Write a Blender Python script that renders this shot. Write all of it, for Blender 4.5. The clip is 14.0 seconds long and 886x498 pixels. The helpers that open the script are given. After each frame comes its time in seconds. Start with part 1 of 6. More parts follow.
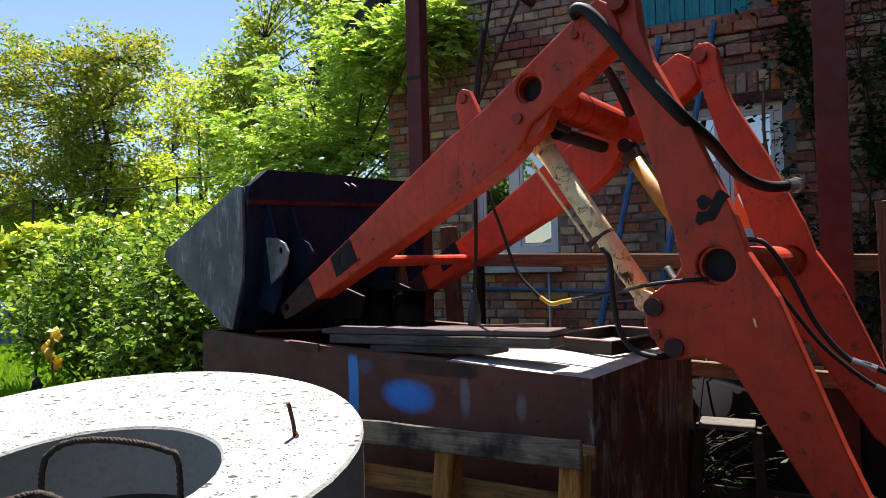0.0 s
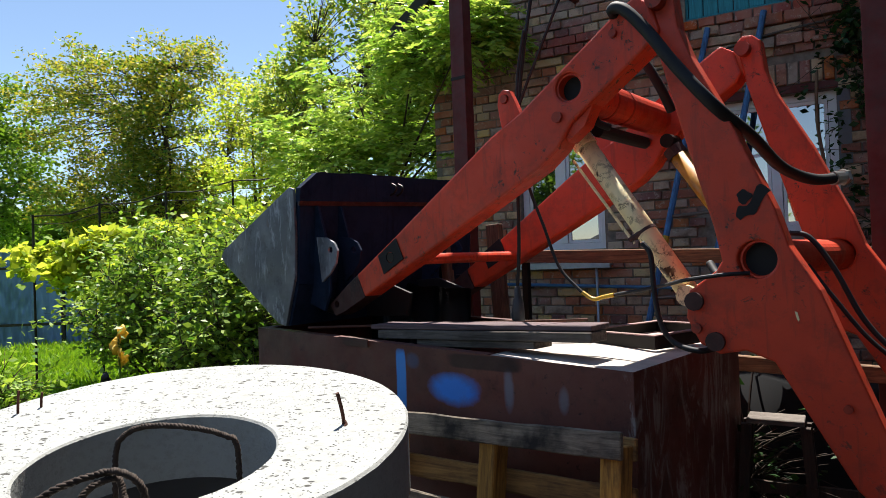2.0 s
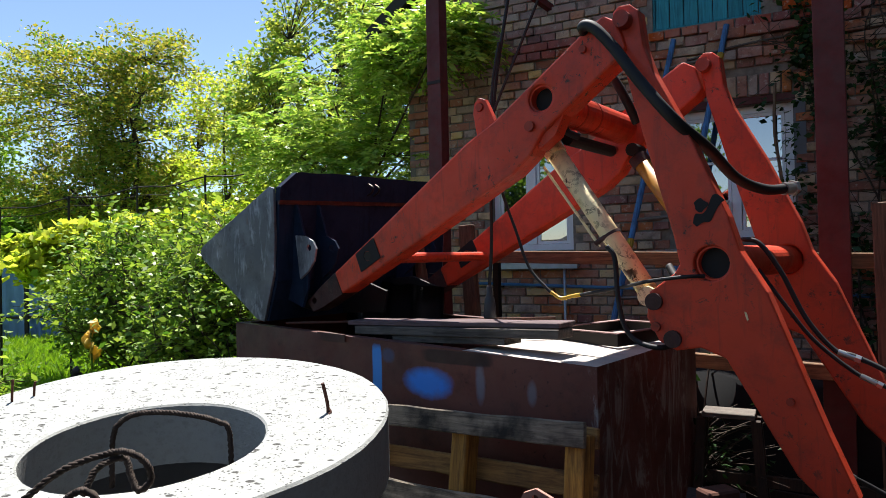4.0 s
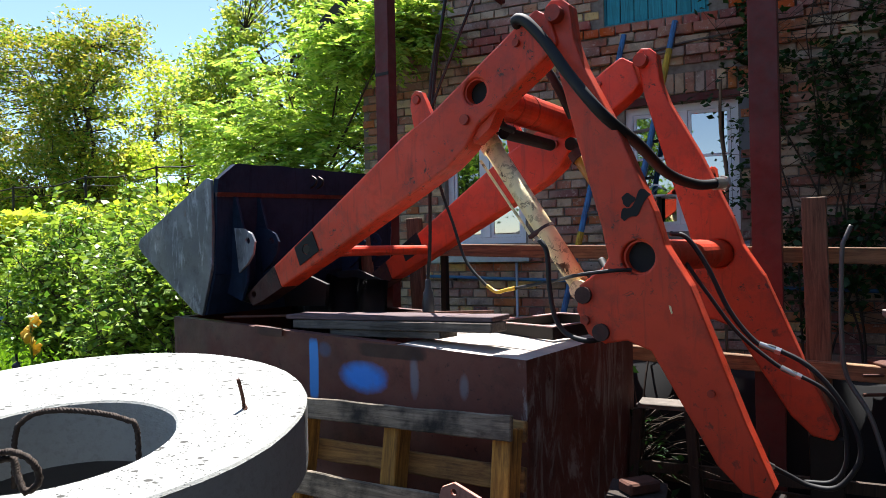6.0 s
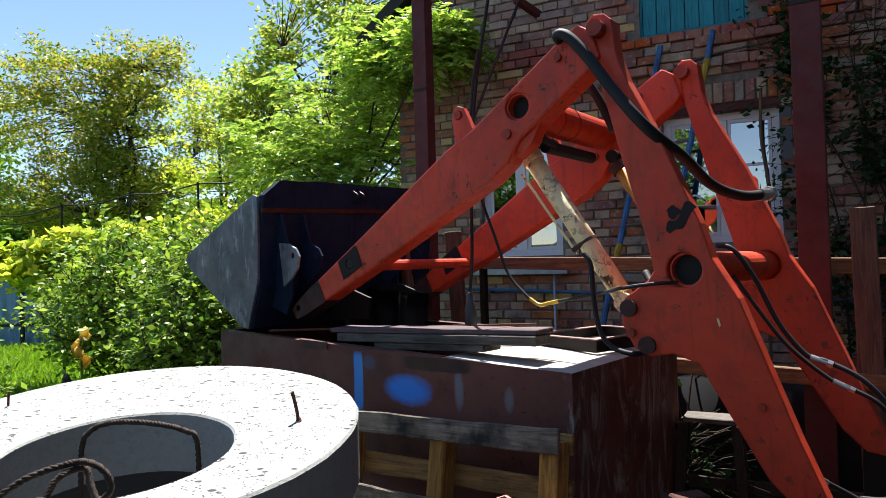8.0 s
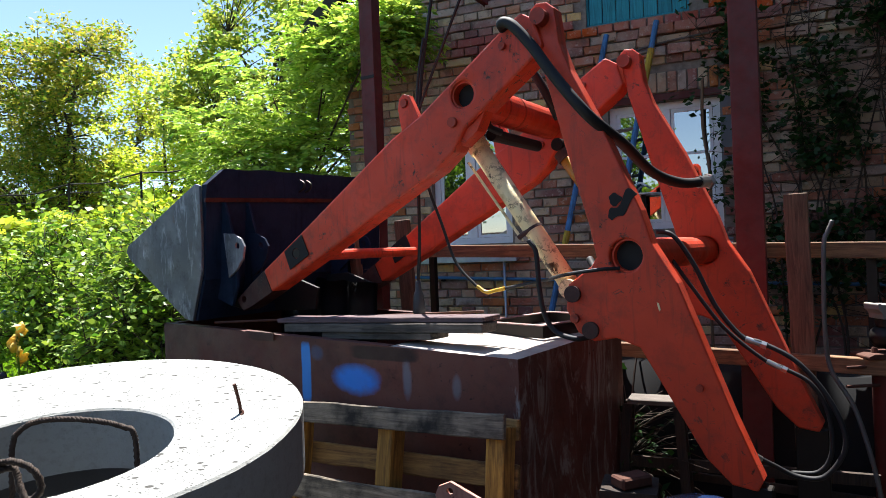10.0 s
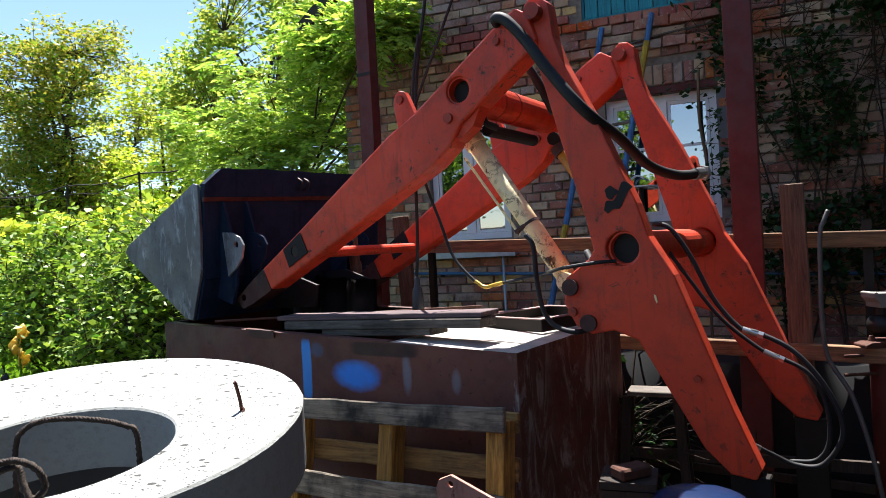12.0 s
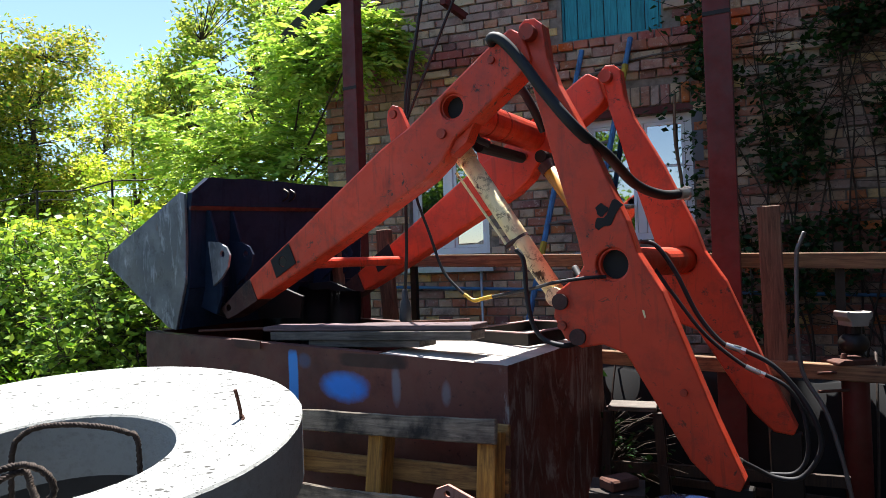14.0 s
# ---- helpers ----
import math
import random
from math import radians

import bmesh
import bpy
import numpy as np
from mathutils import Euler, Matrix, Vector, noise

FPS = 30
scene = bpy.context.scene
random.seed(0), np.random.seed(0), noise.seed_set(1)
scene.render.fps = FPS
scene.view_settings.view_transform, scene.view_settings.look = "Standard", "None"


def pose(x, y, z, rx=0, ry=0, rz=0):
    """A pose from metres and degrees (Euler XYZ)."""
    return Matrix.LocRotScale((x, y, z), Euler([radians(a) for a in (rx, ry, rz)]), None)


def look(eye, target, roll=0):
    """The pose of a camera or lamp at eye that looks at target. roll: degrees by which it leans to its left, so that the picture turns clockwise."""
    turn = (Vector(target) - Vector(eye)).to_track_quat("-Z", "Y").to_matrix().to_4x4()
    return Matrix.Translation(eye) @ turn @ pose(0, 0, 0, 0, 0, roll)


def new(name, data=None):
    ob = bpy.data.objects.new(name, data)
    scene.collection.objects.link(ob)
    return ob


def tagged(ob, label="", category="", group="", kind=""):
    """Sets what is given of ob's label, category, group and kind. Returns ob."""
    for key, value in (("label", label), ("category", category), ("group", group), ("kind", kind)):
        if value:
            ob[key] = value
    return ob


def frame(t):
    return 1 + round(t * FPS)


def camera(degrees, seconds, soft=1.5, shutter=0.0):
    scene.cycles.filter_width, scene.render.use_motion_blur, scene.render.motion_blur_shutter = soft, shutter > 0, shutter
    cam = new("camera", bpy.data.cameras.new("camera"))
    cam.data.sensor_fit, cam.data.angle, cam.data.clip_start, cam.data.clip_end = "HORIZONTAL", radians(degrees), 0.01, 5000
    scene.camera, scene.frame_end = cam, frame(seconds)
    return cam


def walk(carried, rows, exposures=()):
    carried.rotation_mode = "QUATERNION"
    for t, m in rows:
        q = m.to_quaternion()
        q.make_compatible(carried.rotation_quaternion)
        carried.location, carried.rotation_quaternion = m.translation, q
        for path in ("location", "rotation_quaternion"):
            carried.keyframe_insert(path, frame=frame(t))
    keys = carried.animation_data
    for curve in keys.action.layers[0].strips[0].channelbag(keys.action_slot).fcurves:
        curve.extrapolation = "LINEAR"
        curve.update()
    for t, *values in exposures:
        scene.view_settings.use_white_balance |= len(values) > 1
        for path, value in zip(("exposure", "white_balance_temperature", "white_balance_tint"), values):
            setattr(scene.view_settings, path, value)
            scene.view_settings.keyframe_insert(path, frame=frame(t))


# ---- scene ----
cam = camera(66.0, 14.0, soft=0.75)
SKY, SUN = 0.070, 5.0
EXPOSURES = [(0.0, 1.39, 6700, 11), (1.5, 1.32, 6700, 11), (2.5, 1.26, 6700, 11), (5.0, 1.42, 6450, 11), (5.5, 1.6, 6450, 11), (6.0, 1.75, 6450, 11), (7.0, 1.65, 6450, 11), (7.5, 1.45, 6450, 11), (8.0, 1.45, 6450, 11), (8.5, 1.6, 6450, 11), (11.0, 1.75, 6450, 11), (12.5, 1.7, 6450, 11), (14.0, 1.8, 6450, 11)]
PATH = [
    (0, (0.095, 0.04, 1.464), (0.036, 2.038, 1.502), -1.5),
    (0.5, (0.121, 0.04, 1.47), (0.051, 2.039, 1.506), -1.3),
    (1, (0.131, 0.02, 1.47), (-0.008, 2.015, 1.508), -1.6),
    (1.5, (0.146, 0.004, 1.465), (-0.046, 1.994, 1.504), -2.3),
    (2, (0.125, -0.031, 1.461), (-0.081, 1.958, 1.497), -2.1),
    (2.5, (0.098, -0.074, 1.459), (-0.084, 1.918, 1.48), -1.9),
    (2.7, (0.092, -0.091, 1.455), (-0.057, 1.903, 1.449), -1.9),
    (4.8, (0.166, -0.174, 1.474), (0.078, 1.824, 1.52), -0.8),
    (5, (0.193, -0.169, 1.474), (0.132, 1.829, 1.52), -0.8),
    (5.5, (0.23, -0.16, 1.473), (0.197, 1.839, 1.513), -0.8),
    (6, (0.237, -0.146, 1.469), (0.215, 1.854, 1.473), -1.2),
    (6.5, (0.222, -0.137, 1.47), (0.2, 1.863, 1.466), -0.7),
    (7, (0.204, -0.156, 1.476), (0.119, 1.842, 1.49), -1.1),
    (7.5, (0.199, -0.169, 1.477), (0.061, 1.826, 1.527), -1.5),
    (8, (0.194, -0.173, 1.476), (0.079, 1.823, 1.518), -1.6),
    (8.5, (0.214, -0.174, 1.472), (0.19, 1.825, 1.497), -1.7),
    (11, (0.225, -0.169, 1.476), (0.249, 1.831, 1.473), -2.2),
    (11.5, (0.229, -0.171, 1.472), (0.246, 1.829, 1.464), -1.9),
    (12, (0.229, -0.183, 1.473), (0.248, 1.816, 1.465), -3.1),
    (12.5, (0.204, -0.195, 1.473), (0.191, 1.805, 1.469), -2.7),
    (13, (0.161, -0.209, 1.468), (0.166, 1.791, 1.476), -3.0),
    (13.5, (0.137, -0.221, 1.467), (0.192, 1.778, 1.494), -1.0),
    (14, (0.138, -0.215, 1.468), (0.251, 1.781, 1.501), -2.0),
]
walk(cam, [(t, look(eye, target, roll)) for t, eye, target, roll in PATH], exposures=EXPOSURES)

# ---- world and sun ----
SUN_AZ, SUN_EL = -3.0, 66.5          # degrees to the right of +y, and above the horizon
world = bpy.data.worlds.new("sky")
scene.world = world
world.use_nodes = True
_wn = world.node_tree
sky_tex = _wn.nodes.new("ShaderNodeTexSky")
sky_tex.sky_type = "NISHITA"
sky_tex.sun_disc = False
sky_tex.ozone_density = 2.6
sky_tex.dust_density = 0.15
sky_tex.sun_elevation = radians(SUN_EL)
sky_tex.sun_rotation = radians(SUN_AZ)
_bg = _wn.nodes["Background"]
_bg.inputs["Strength"].default_value = SKY
_wn.links.new(sky_tex.outputs[0], _bg.inputs[0])
sun_data = bpy.data.lights.new("sun", "SUN")
sun_data.energy, sun_data.angle, sun_data.color = SUN, radians(0.5), (1.0, 0.97, 0.92)
sun = new("sun", sun_data)
_az, _el = radians(SUN_AZ), radians(SUN_EL)
_to = Vector((math.sin(_az) * math.cos(_el), math.cos(_az) * math.cos(_el), math.sin(_el)))
sun.matrix_world = look(_to * 30, (0, 0, 0))


# ---- materials ----
def lin(hexcode):
    v = [int(hexcode[i:i + 2], 16) / 255 for i in (0, 2, 4)]
    return tuple(((c / 12.92) if c < 0.04045 else ((c + 0.055) / 1.055) ** 2.4) for c in v) + (1,)


class Mat:
    """A node material with a few short cuts."""

    def __init__(self, name, base, rough=0.7, metal=0.0):
        self.m = bpy.data.materials.new(name)
        self.m.use_nodes = True
        self.t = self.m.node_tree
        self.b = self.t.nodes["Principled BSDF"]
        self.col = self.rgb(base)
        self.b.inputs["Roughness"].default_value = rough
        self.b.inputs["Metallic"].default_value = metal
        self.tc = self.t.nodes.new("ShaderNodeTexCoord")
        self.vec = self.tc.outputs["Object"]
        self.height = None

    def rgb(self, c):
        n = self.t.nodes.new("ShaderNodeRGB")
        n.outputs[0].default_value = c if len(c) == 4 else (*c, 1)
        return n.outputs[0]

    def stretch(self, sx, sy, sz):
        n = self.t.nodes.new("ShaderNodeMapping")
        n.inputs["Scale"].default_value = (sx, sy, sz)
        self.t.links.new(self.vec, n.inputs["Vector"])
        return n.outputs[0]

    def noise(self, scale, detail=4.0, rough=0.6, vec=None, distort=0.0):
        n = self.t.nodes.new("ShaderNodeTexNoise")
        n.inputs["Scale"].default_value = scale
        n.inputs["Detail"].default_value = detail
        n.inputs["Roughness"].default_value = rough
        n.inputs["Distortion"].default_value = distort
        self.t.links.new(vec or self.vec, n.inputs["Vector"])
        return n.outputs["Fac"]

    def voronoi(self, scale, vec=None, feature="F1"):
        n = self.t.nodes.new("ShaderNodeTexVoronoi")
        n.feature = feature
        n.inputs["Scale"].default_value = scale
        self.t.links.new(vec or self.vec, n.inputs["Vector"])
        return n.outputs["Distance"]

    def ramp(self, fac, lo, hi, a=0.0, b=1.0):
        n = self.t.nodes.new("ShaderNodeMapRange")
        n.inputs["From Min"].default_value, n.inputs["From Max"].default_value = lo, hi
        n.inputs["To Min"].default_value, n.inputs["To Max"].default_value = a, b
        self.t.links.new(fac, n.inputs["Value"])
        return n.outputs[0]

    def math(self, op, a, b):
        n = self.t.nodes.new("ShaderNodeMath")
        n.operation = op
        for i, v in enumerate((a, b)):
            if isinstance(v, (int, float)):
                n.inputs[i].default_value = v
            else:
                self.t.links.new(v, n.inputs[i])
        return n.outputs[0]

    def mix(self, fac, other, mode="MIX"):
        n = self.t.nodes.new("ShaderNodeMix")
        n.data_type, n.blend_type = "RGBA", mode
        if isinstance(fac, (int, float)):
            n.inputs["Factor"].default_value = fac
        else:
            self.t.links.new(fac, n.inputs["Factor"])
        self.t.links.new(self.col, n.inputs["A"])
        if isinstance(other, tuple):
            n.inputs["B"].default_value = other if len(other) == 4 else (*other, 1)
        else:
            self.t.links.new(other, n.inputs["B"])
        self.col = n.outputs["Result"]
        return self

    def random(self, lo=0.0, hi=1.0, island=False):
        if island:
            n = self.t.nodes.new("ShaderNodeNewGeometry")
            o = n.outputs["Random Per Island"]
        else:
            n = self.t.nodes.new("ShaderNodeObjectInfo")
            o = n.outputs["Random"]
        return self.ramp(o, 0, 1, lo, hi)

    def vary(self, fac, hue=0.0, sat=0.0, val=0.0):
        n = self.t.nodes.new("ShaderNodeHueSaturation")
        self.t.links.new(self.col, n.inputs["Color"])
        for name, amount, mid in (("Hue", hue, 0.5), ("Saturation", sat, 1.0), ("Value", val, 1.0)):
            if amount:
                self.t.links.new(self.ramp(fac, 0, 1, mid - amount, mid + amount), n.inputs[name])
        self.col = n.outputs[0]
        return self

    def bump(self, height, strength=0.4, dist=0.01):
        n = self.t.nodes.new("ShaderNodeBump")
        n.inputs["Strength"].default_value, n.inputs["Distance"].default_value = strength, dist
        self.t.links.new(height, n.inputs["Height"])
        if self.height is not None:
            self.t.links.new(self.height, n.inputs["Normal"])
        self.height = n.outputs[0]
        return self

    def gloss(self, sock):
        self.t.links.new(sock, self.b.inputs["Roughness"])
        return self

    def done(self):
        self.t.links.new(self.col, self.b.inputs["Base Color"])
        if self.height is not None:
            self.t.links.new(self.height, self.b.inputs["Normal"])
        return self.m


def painted(name, base, rust=0.58, rough=0.5, dirt=0.35, rustcol="4a2a1c", grime="3a241c", fade=0.7, bleach=0.05):
    m = Mat(name, lin(base), rough)
    m.mix(m.ramp(m.noise(2.2, 6), 0.35, 0.72, 0, fade), tuple(c * 0.58 for c in lin(base)[:3]))
    m.mix(m.ramp(m.noise(5, 3, 0.5), 0.55, 0.75, 0, 0.28), tuple(min(1, c * 1.1 + bleach) for c in lin(base)[:3]))
    m.mix(m.ramp(m.noise(9, 7, 0.7), 0.5, 0.72, 0, dirt), lin(grime))
    run = m.noise(4, 5, 0.6, m.stretch(9, 9, 1.0), 0.4)
    m.mix(m.ramp(run, 0.56, 0.7, 0, dirt * 0.8), lin(grime))
    chip = m.math("MULTIPLY", m.ramp(m.noise(26, 8, 0.78, distort=0.6), rust, rust + 0.04), m.ramp(m.noise(3.1, 4), 0.42, 0.56))
    m.mix(chip, lin(rustcol))
    m.bump(m.noise(60, 5), 0.15, 0.004)
    m.bump(m.math("SUBTRACT", 1.0, chip), 0.4, 0.002)
    m.gloss(m.ramp(m.noise(12, 5), 0.3, 0.7, rough - 0.12, rough + 0.2))
    return m.done()


def concrete(name, base, pits=True):
    m = Mat(name, lin(base), 0.9)
    m.mix(m.ramp(m.noise(3, 6), 0.35, 0.7, 0, 0.45), tuple(c * 0.72 for c in lin(base)[:3]))
    m.mix(m.ramp(m.noise(45, 6), 0.5, 0.72, 0, 0.35), lin("6f6a62"))
    if pits:
        v = m.voronoi(44, m.stretch(0.62, 1, 1))
        keep = m.ramp(m.noise(16, 3, 0.8), 0.5, 0.56)
        fine = m.math("MULTIPLY", m.ramp(m.voronoi(105), 0.30, 0.22), m.ramp(m.noise(21, 3, 0.8), 0.5, 0.55))
        pit = m.math("MAXIMUM", m.math("MULTIPLY", m.ramp(v, 0.30, 0.22), keep), fine)
        geo = m.t.nodes.new("ShaderNodeNewGeometry")
        up = m.t.nodes.new("ShaderNodeSeparateXYZ")
        m.t.links.new(geo.outputs["Normal"], up.inputs[0])
        pit = m.math("MULTIPLY", pit, m.ramp(up.outputs["Z"], 0.6, 0.9, 0.12, 1.0))   # air holes in the poured top face
        m.mix(m.math("MULTIPLY", pit, 0.93), lin("2b2824"))
        m.bump(m.math("SUBTRACT", m.noise(70, 6), pit), 0.5, 0.006)
    else:
        m.bump(m.noise(40, 6), 0.4, 0.006)
    return m.done()


def timber(name, base, dark="2c2119", along="x", moss=0.5, lo=0.5):
    m = Mat(name, lin(base), 0.85)
    k = {"x": (2.0, 30, 30), "y": (30, 2.0, 30), "z": (30, 30, 2.0)}[along]
    g = m.stretch(*k)
    m.mix(m.ramp(m.noise(2.0, 7, 0.7, g, 0.8), 0.38, 0.68), lin(dark))
    m.mix(m.ramp(m.noise(7, 6), lo, lo + 0.22, 0, moss), lin("1d1a15"))
    m.vary(m.random(), val=0.25)
    m.bump(m.noise(3.0, 6, 0.7, g), 0.5, 0.004)
    return m.done()


def plain(name, base, rough=0.6, metal=0.0, spread=0.25, scale=14):
    m = Mat(name, lin(base), rough, metal)
    m.mix(m.ramp(m.noise(scale, 6), 0.35, 0.72, 0, 1), tuple(c * (1 - spread) for c in lin(base)[:3]))
    m.bump(m.noise(scale * 5, 4), 0.1, 0.002)
    return m.done()


def leafy(name, a, b, thin=0.45, rough=0.5):
    """Leaves: a duller upper side, and a yellower glow where the sun comes through."""
    m = Mat(name, lin(a), rough)
    m.mix(m.random(0, 1, island=True), lin(b))
    m.vary(m.noise(0.9, 3), val=0.3)
    t = m.t
    whole = m.col
    m.mix(1.0, (1.3, 1.22, 0.75), "MULTIPLY")
    tr = t.nodes.new("ShaderNodeBsdfTranslucent")
    mx = t.nodes.new("ShaderNodeMixShader")
    mx.inputs[0].default_value = thin
    t.links.new(m.col, tr.inputs["Color"])
    m.col = whole
    m.mix(1.0, (0.72, 0.72, 0.62), "MULTIPLY")
    m.b.inputs["Specular IOR Level"].default_value = 0.3
    t.links.new(m.b.outputs[0], mx.inputs[1])
    t.links.new(tr.outputs[0], mx.inputs[2])
    t.links.new(mx.outputs[0], t.nodes["Material Output"].inputs["Surface"])
    return m.done()


ORANGE = painted("orange_paint", "d63e1a", rust=0.57, rough=0.48, dirt=0.45)
DARKORANGE = painted("faded_orange_paint", "a83418", rust=0.6, rough=0.55, dirt=0.5)
CREAM = painted("cream_paint", "f3e2ae", rust=0.52, rough=0.5, dirt=0.12, rustcol="3a2210", grime="96702c", fade=0.12)
YELLOW = painted("yellow_paint", "c78a1e", rust=0.6)
FLAT_BLACK = plain("flat_black", "0d0b0b", 0.75)


def tank_mat():
    m = Mat("brown_primer", lin("6b3a2e"), 0.7)
    m.mix(m.ramp(m.noise(1.7, 6), 0.38, 0.68, 0, 0.8), lin("3c2420"))
    m.mix(m.ramp(m.noise(7, 7, 0.7), 0.52, 0.7, 0, 0.6), lin("2b1c18"))
    streak = m.noise(3.2, 6, 0.7, m.stretch(7, 7, 1.1), 0.6)
    m.mix(m.math("MULTIPLY", m.ramp(streak, 0.58, 0.68), m.ramp(m.noise(2.3, 3), 0.5, 0.62, 0, 0.2)), lin("8d8078"))
    sep = m.t.nodes.new("ShaderNodeSeparateXYZ")
    m.t.links.new(m.vec, sep.inputs[0])
    end = m.ramp(sep.outputs["X"], -0.86, -0.835, 0, 1)          # the end sheet is scraped, the long one hardly
    scratch = m.noise(2.2, 7, 0.75, m.stretch(3.5, 3.5, 1.3), 2.2)
    patch = m.math("MULTIPLY", m.ramp(scratch, 0.5, 0.62), m.ramp(m.noise(1.9, 3), 0.38, 0.52, 0, 0.8))
    m.mix(m.math("MULTIPLY", patch, end), lin("98928c"))
    m.mix(m.ramp(m.noise(30, 8, 0.75), 0.6, 0.66), lin("35190f"))
    # sprayed marks with soft edges, by place on the sheet
    fuzz = m.ramp(m.noise(13, 6, 0.7), 0.2, 0.8, -0.4, 0.4)
    for x0, z0, a, b, power, colour, amount in ((-1.565, 0.962, 0.115, 0.060, 2.0, "2a80e0", 1.0), (-1.842, 0.975, 0.027, 0.125, 6.0, "3488d8", 0.95),
                                                (-1.775, 1.06, 0.035, 0.03, 2.0, "2f5f8a", 0.4), (-1.305, 0.985, 0.022, 0.075, 2.0, "7f8c9c", 0.5), (-1.075, 0.97, 0.020, 0.045, 2.0, "8c95a0", 0.4),
                                                (-1.42, 1.075, 0.17, 0.028, 6.0, "231712", 0.8), (-2.1, 1.12, 0.08, 0.022, 6.0, "2a1913", 0.6)):
        dx = m.math("POWER", m.math("ABSOLUTE", m.math("DIVIDE", m.math("SUBTRACT", sep.outputs["X"], x0), a), 0), power)
        dz = m.math("POWER", m.math("ABSOLUTE", m.math("DIVIDE", m.math("SUBTRACT", sep.outputs["Z"], z0), b), 0), power)
        q = m.math("ADD", m.math("ADD", dx, dz), fuzz)
        m.mix(m.ramp(q, 1.45, 0.35, 0, amount), lin(colour))
    m.bump(m.noise(50, 5), 0.25, 0.004)
    m.gloss(m.ramp(m.noise(6, 5), 0.3, 0.7, 0.5, 0.9))
    return m.done()


TANK = tank_mat()
POST = painted("oxide_red_post", "5a1a13", rust=0.66, rough=0.6, dirt=0.5)
# Bucket back steel: shade and blue skylight are put into the base colour.
BUCKETM = painted("shaded_bucket_steel", "1d2b40", rust=0.66, rough=0.8, dirt=0.6, rustcol="231c1c", grime="0b1018", bleach=0.02)


def scuffed_steel():
    m = Mat("worn_grey_steel", lin("757b82"), 0.5, 0.15)
    m.mix(m.ramp(m.noise(2.6, 5, 0.6), 0.42, 0.62, 0, 0.85), lin("43484e"))
    m.mix(m.ramp(m.noise(3.0, 6, 0.7, m.stretch(7, 7, 1.6), 0.8), 0.54, 0.68, 0, 0.5), lin("b6c0cb"))
    m.mix(m.ramp(m.noise(11, 7, 0.75), 0.55, 0.68, 0, 0.8), lin("2a2c2f"))
    m.mix(m.ramp(m.noise(5, 6, 0.7, m.stretch(2, 2, 1)), 0.6, 0.68, 0, 0.6), lin("5b4536"))
    m.bump(m.noise(40, 6), 0.25, 0.004)
    m.gloss(m.ramp(m.noise(8, 5), 0.3, 0.7, 0.35, 0.65))
    return m.done()


BUCKETSIDE = scuffed_steel()
BUCKETM.node_tree.nodes["Principled BSDF"].inputs["Specular IOR Level"].default_value = 0.12
# Greasy orange: real grease, with the arm foot's shade put into the base.
GREASY_SHADED = painted("greasy_shaded_orange", "42201a", rust=0.55, rough=0.6, dirt=0.9, grime="120c0a")
STEEL = plain("dark_steel", "2a2623", 0.5, 0.6)
BRIGHT = plain("zinc_fitting", "b9b9b5", 0.3, 0.9)
RUBBER = plain("black_rubber", "0c0d10", 0.68)
CONCRETE = concrete("pale_concrete", "969894")
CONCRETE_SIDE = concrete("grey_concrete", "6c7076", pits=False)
PALLETWOOD = timber("pallet_wood", "a07a44", "5a3d1e", "x", 0.6)
STRINGERWOOD = timber("pallet_stringer_wood", "b98a3c", "5a3c1a", "z", 0.6)
PALLETDARK = timber("weathered_pallet_board", "a3947e", "4a3f33", "x", 0.97, 0.4)
GREYWOOD = timber("grey_weathered_board", "746b62", "3a322c", "x", 0.5)
STAKEWOOD = timber("stake_wood", "735c46", "3c2c1e", "z", 0.3)
RAILWOOD = timber("rail_wood", "93704e", "4a3222", "x", 0.4)
TEAL = timber("teal_painted_boards", "2f93a0", "1d6a76", "z", 0.15)
WHITE = plain("white_plastic", "dfe3e8", 0.35, 0, 0.08)
SILL = plain("galvanised_sill", "aab4bd", 0.4, 0.6)
PIPEBLUE = plain("blue_pipe", "3f6d96", 0.45)
MORTAR = plain("mortar", "857c71", 0.95, 0, 0.5, 20)
DARKWOOD = timber("dark_timber", "3a2c20", "1c140e", "z", 0.5)
BARK = timber("bark", "4a3b2c", "231b14", "z", 0.5)
EAVE = plain("dark_eave", "2b2724", 0.8)


def brick_mat(name="old_brick", base="a56a54", buff=0.28):
    m = Mat(name, lin(base), 0.92)
    place = m.t.nodes.new("ShaderNodeNewGeometry")
    m.vec = place.outputs["Position"]
    both = m.math("FRACT", m.math("ADD", m.random(0, 1), m.random(0, 1, island=True)), 0.0)
    m.mix(m.ramp(both, buff, buff + 0.10), lin("b19a84"))
    m.mix(m.ramp(both, buff + 0.30, buff + 0.34), lin("bfa276"))
    m.mix(m.ramp(both, buff + 0.45, buff + 0.48), lin("8f5b4c"))
    m.vary(m.math("FRACT", m.math("MULTIPLY", both, 7.3), 0.0), hue=0.012, sat=0.2, val=0.28)
    m.mix(m.ramp(m.noise(1.1, 5, 0.6), 0.46, 0.62, 0, 0.55), lin("b6ab9b"))
    m.mix(m.ramp(m.noise(7, 6, 0.7), 0.5, 0.66, 0, 0.6), lin("4b3f38"))
    m.mix(m.ramp(m.noise(26, 6, 0.7), 0.56, 0.68, 0, 0.7), lin("b9afa0"))
    m.mix(m.ramp(m.noise(40, 5, 0.7), 0.62, 0.70, 0, 0.8), lin("3a2d27"))
    m.bump(m.noise(45, 7, 0.7), 0.9, 0.012)
    return m.done()


BRICK = brick_mat()
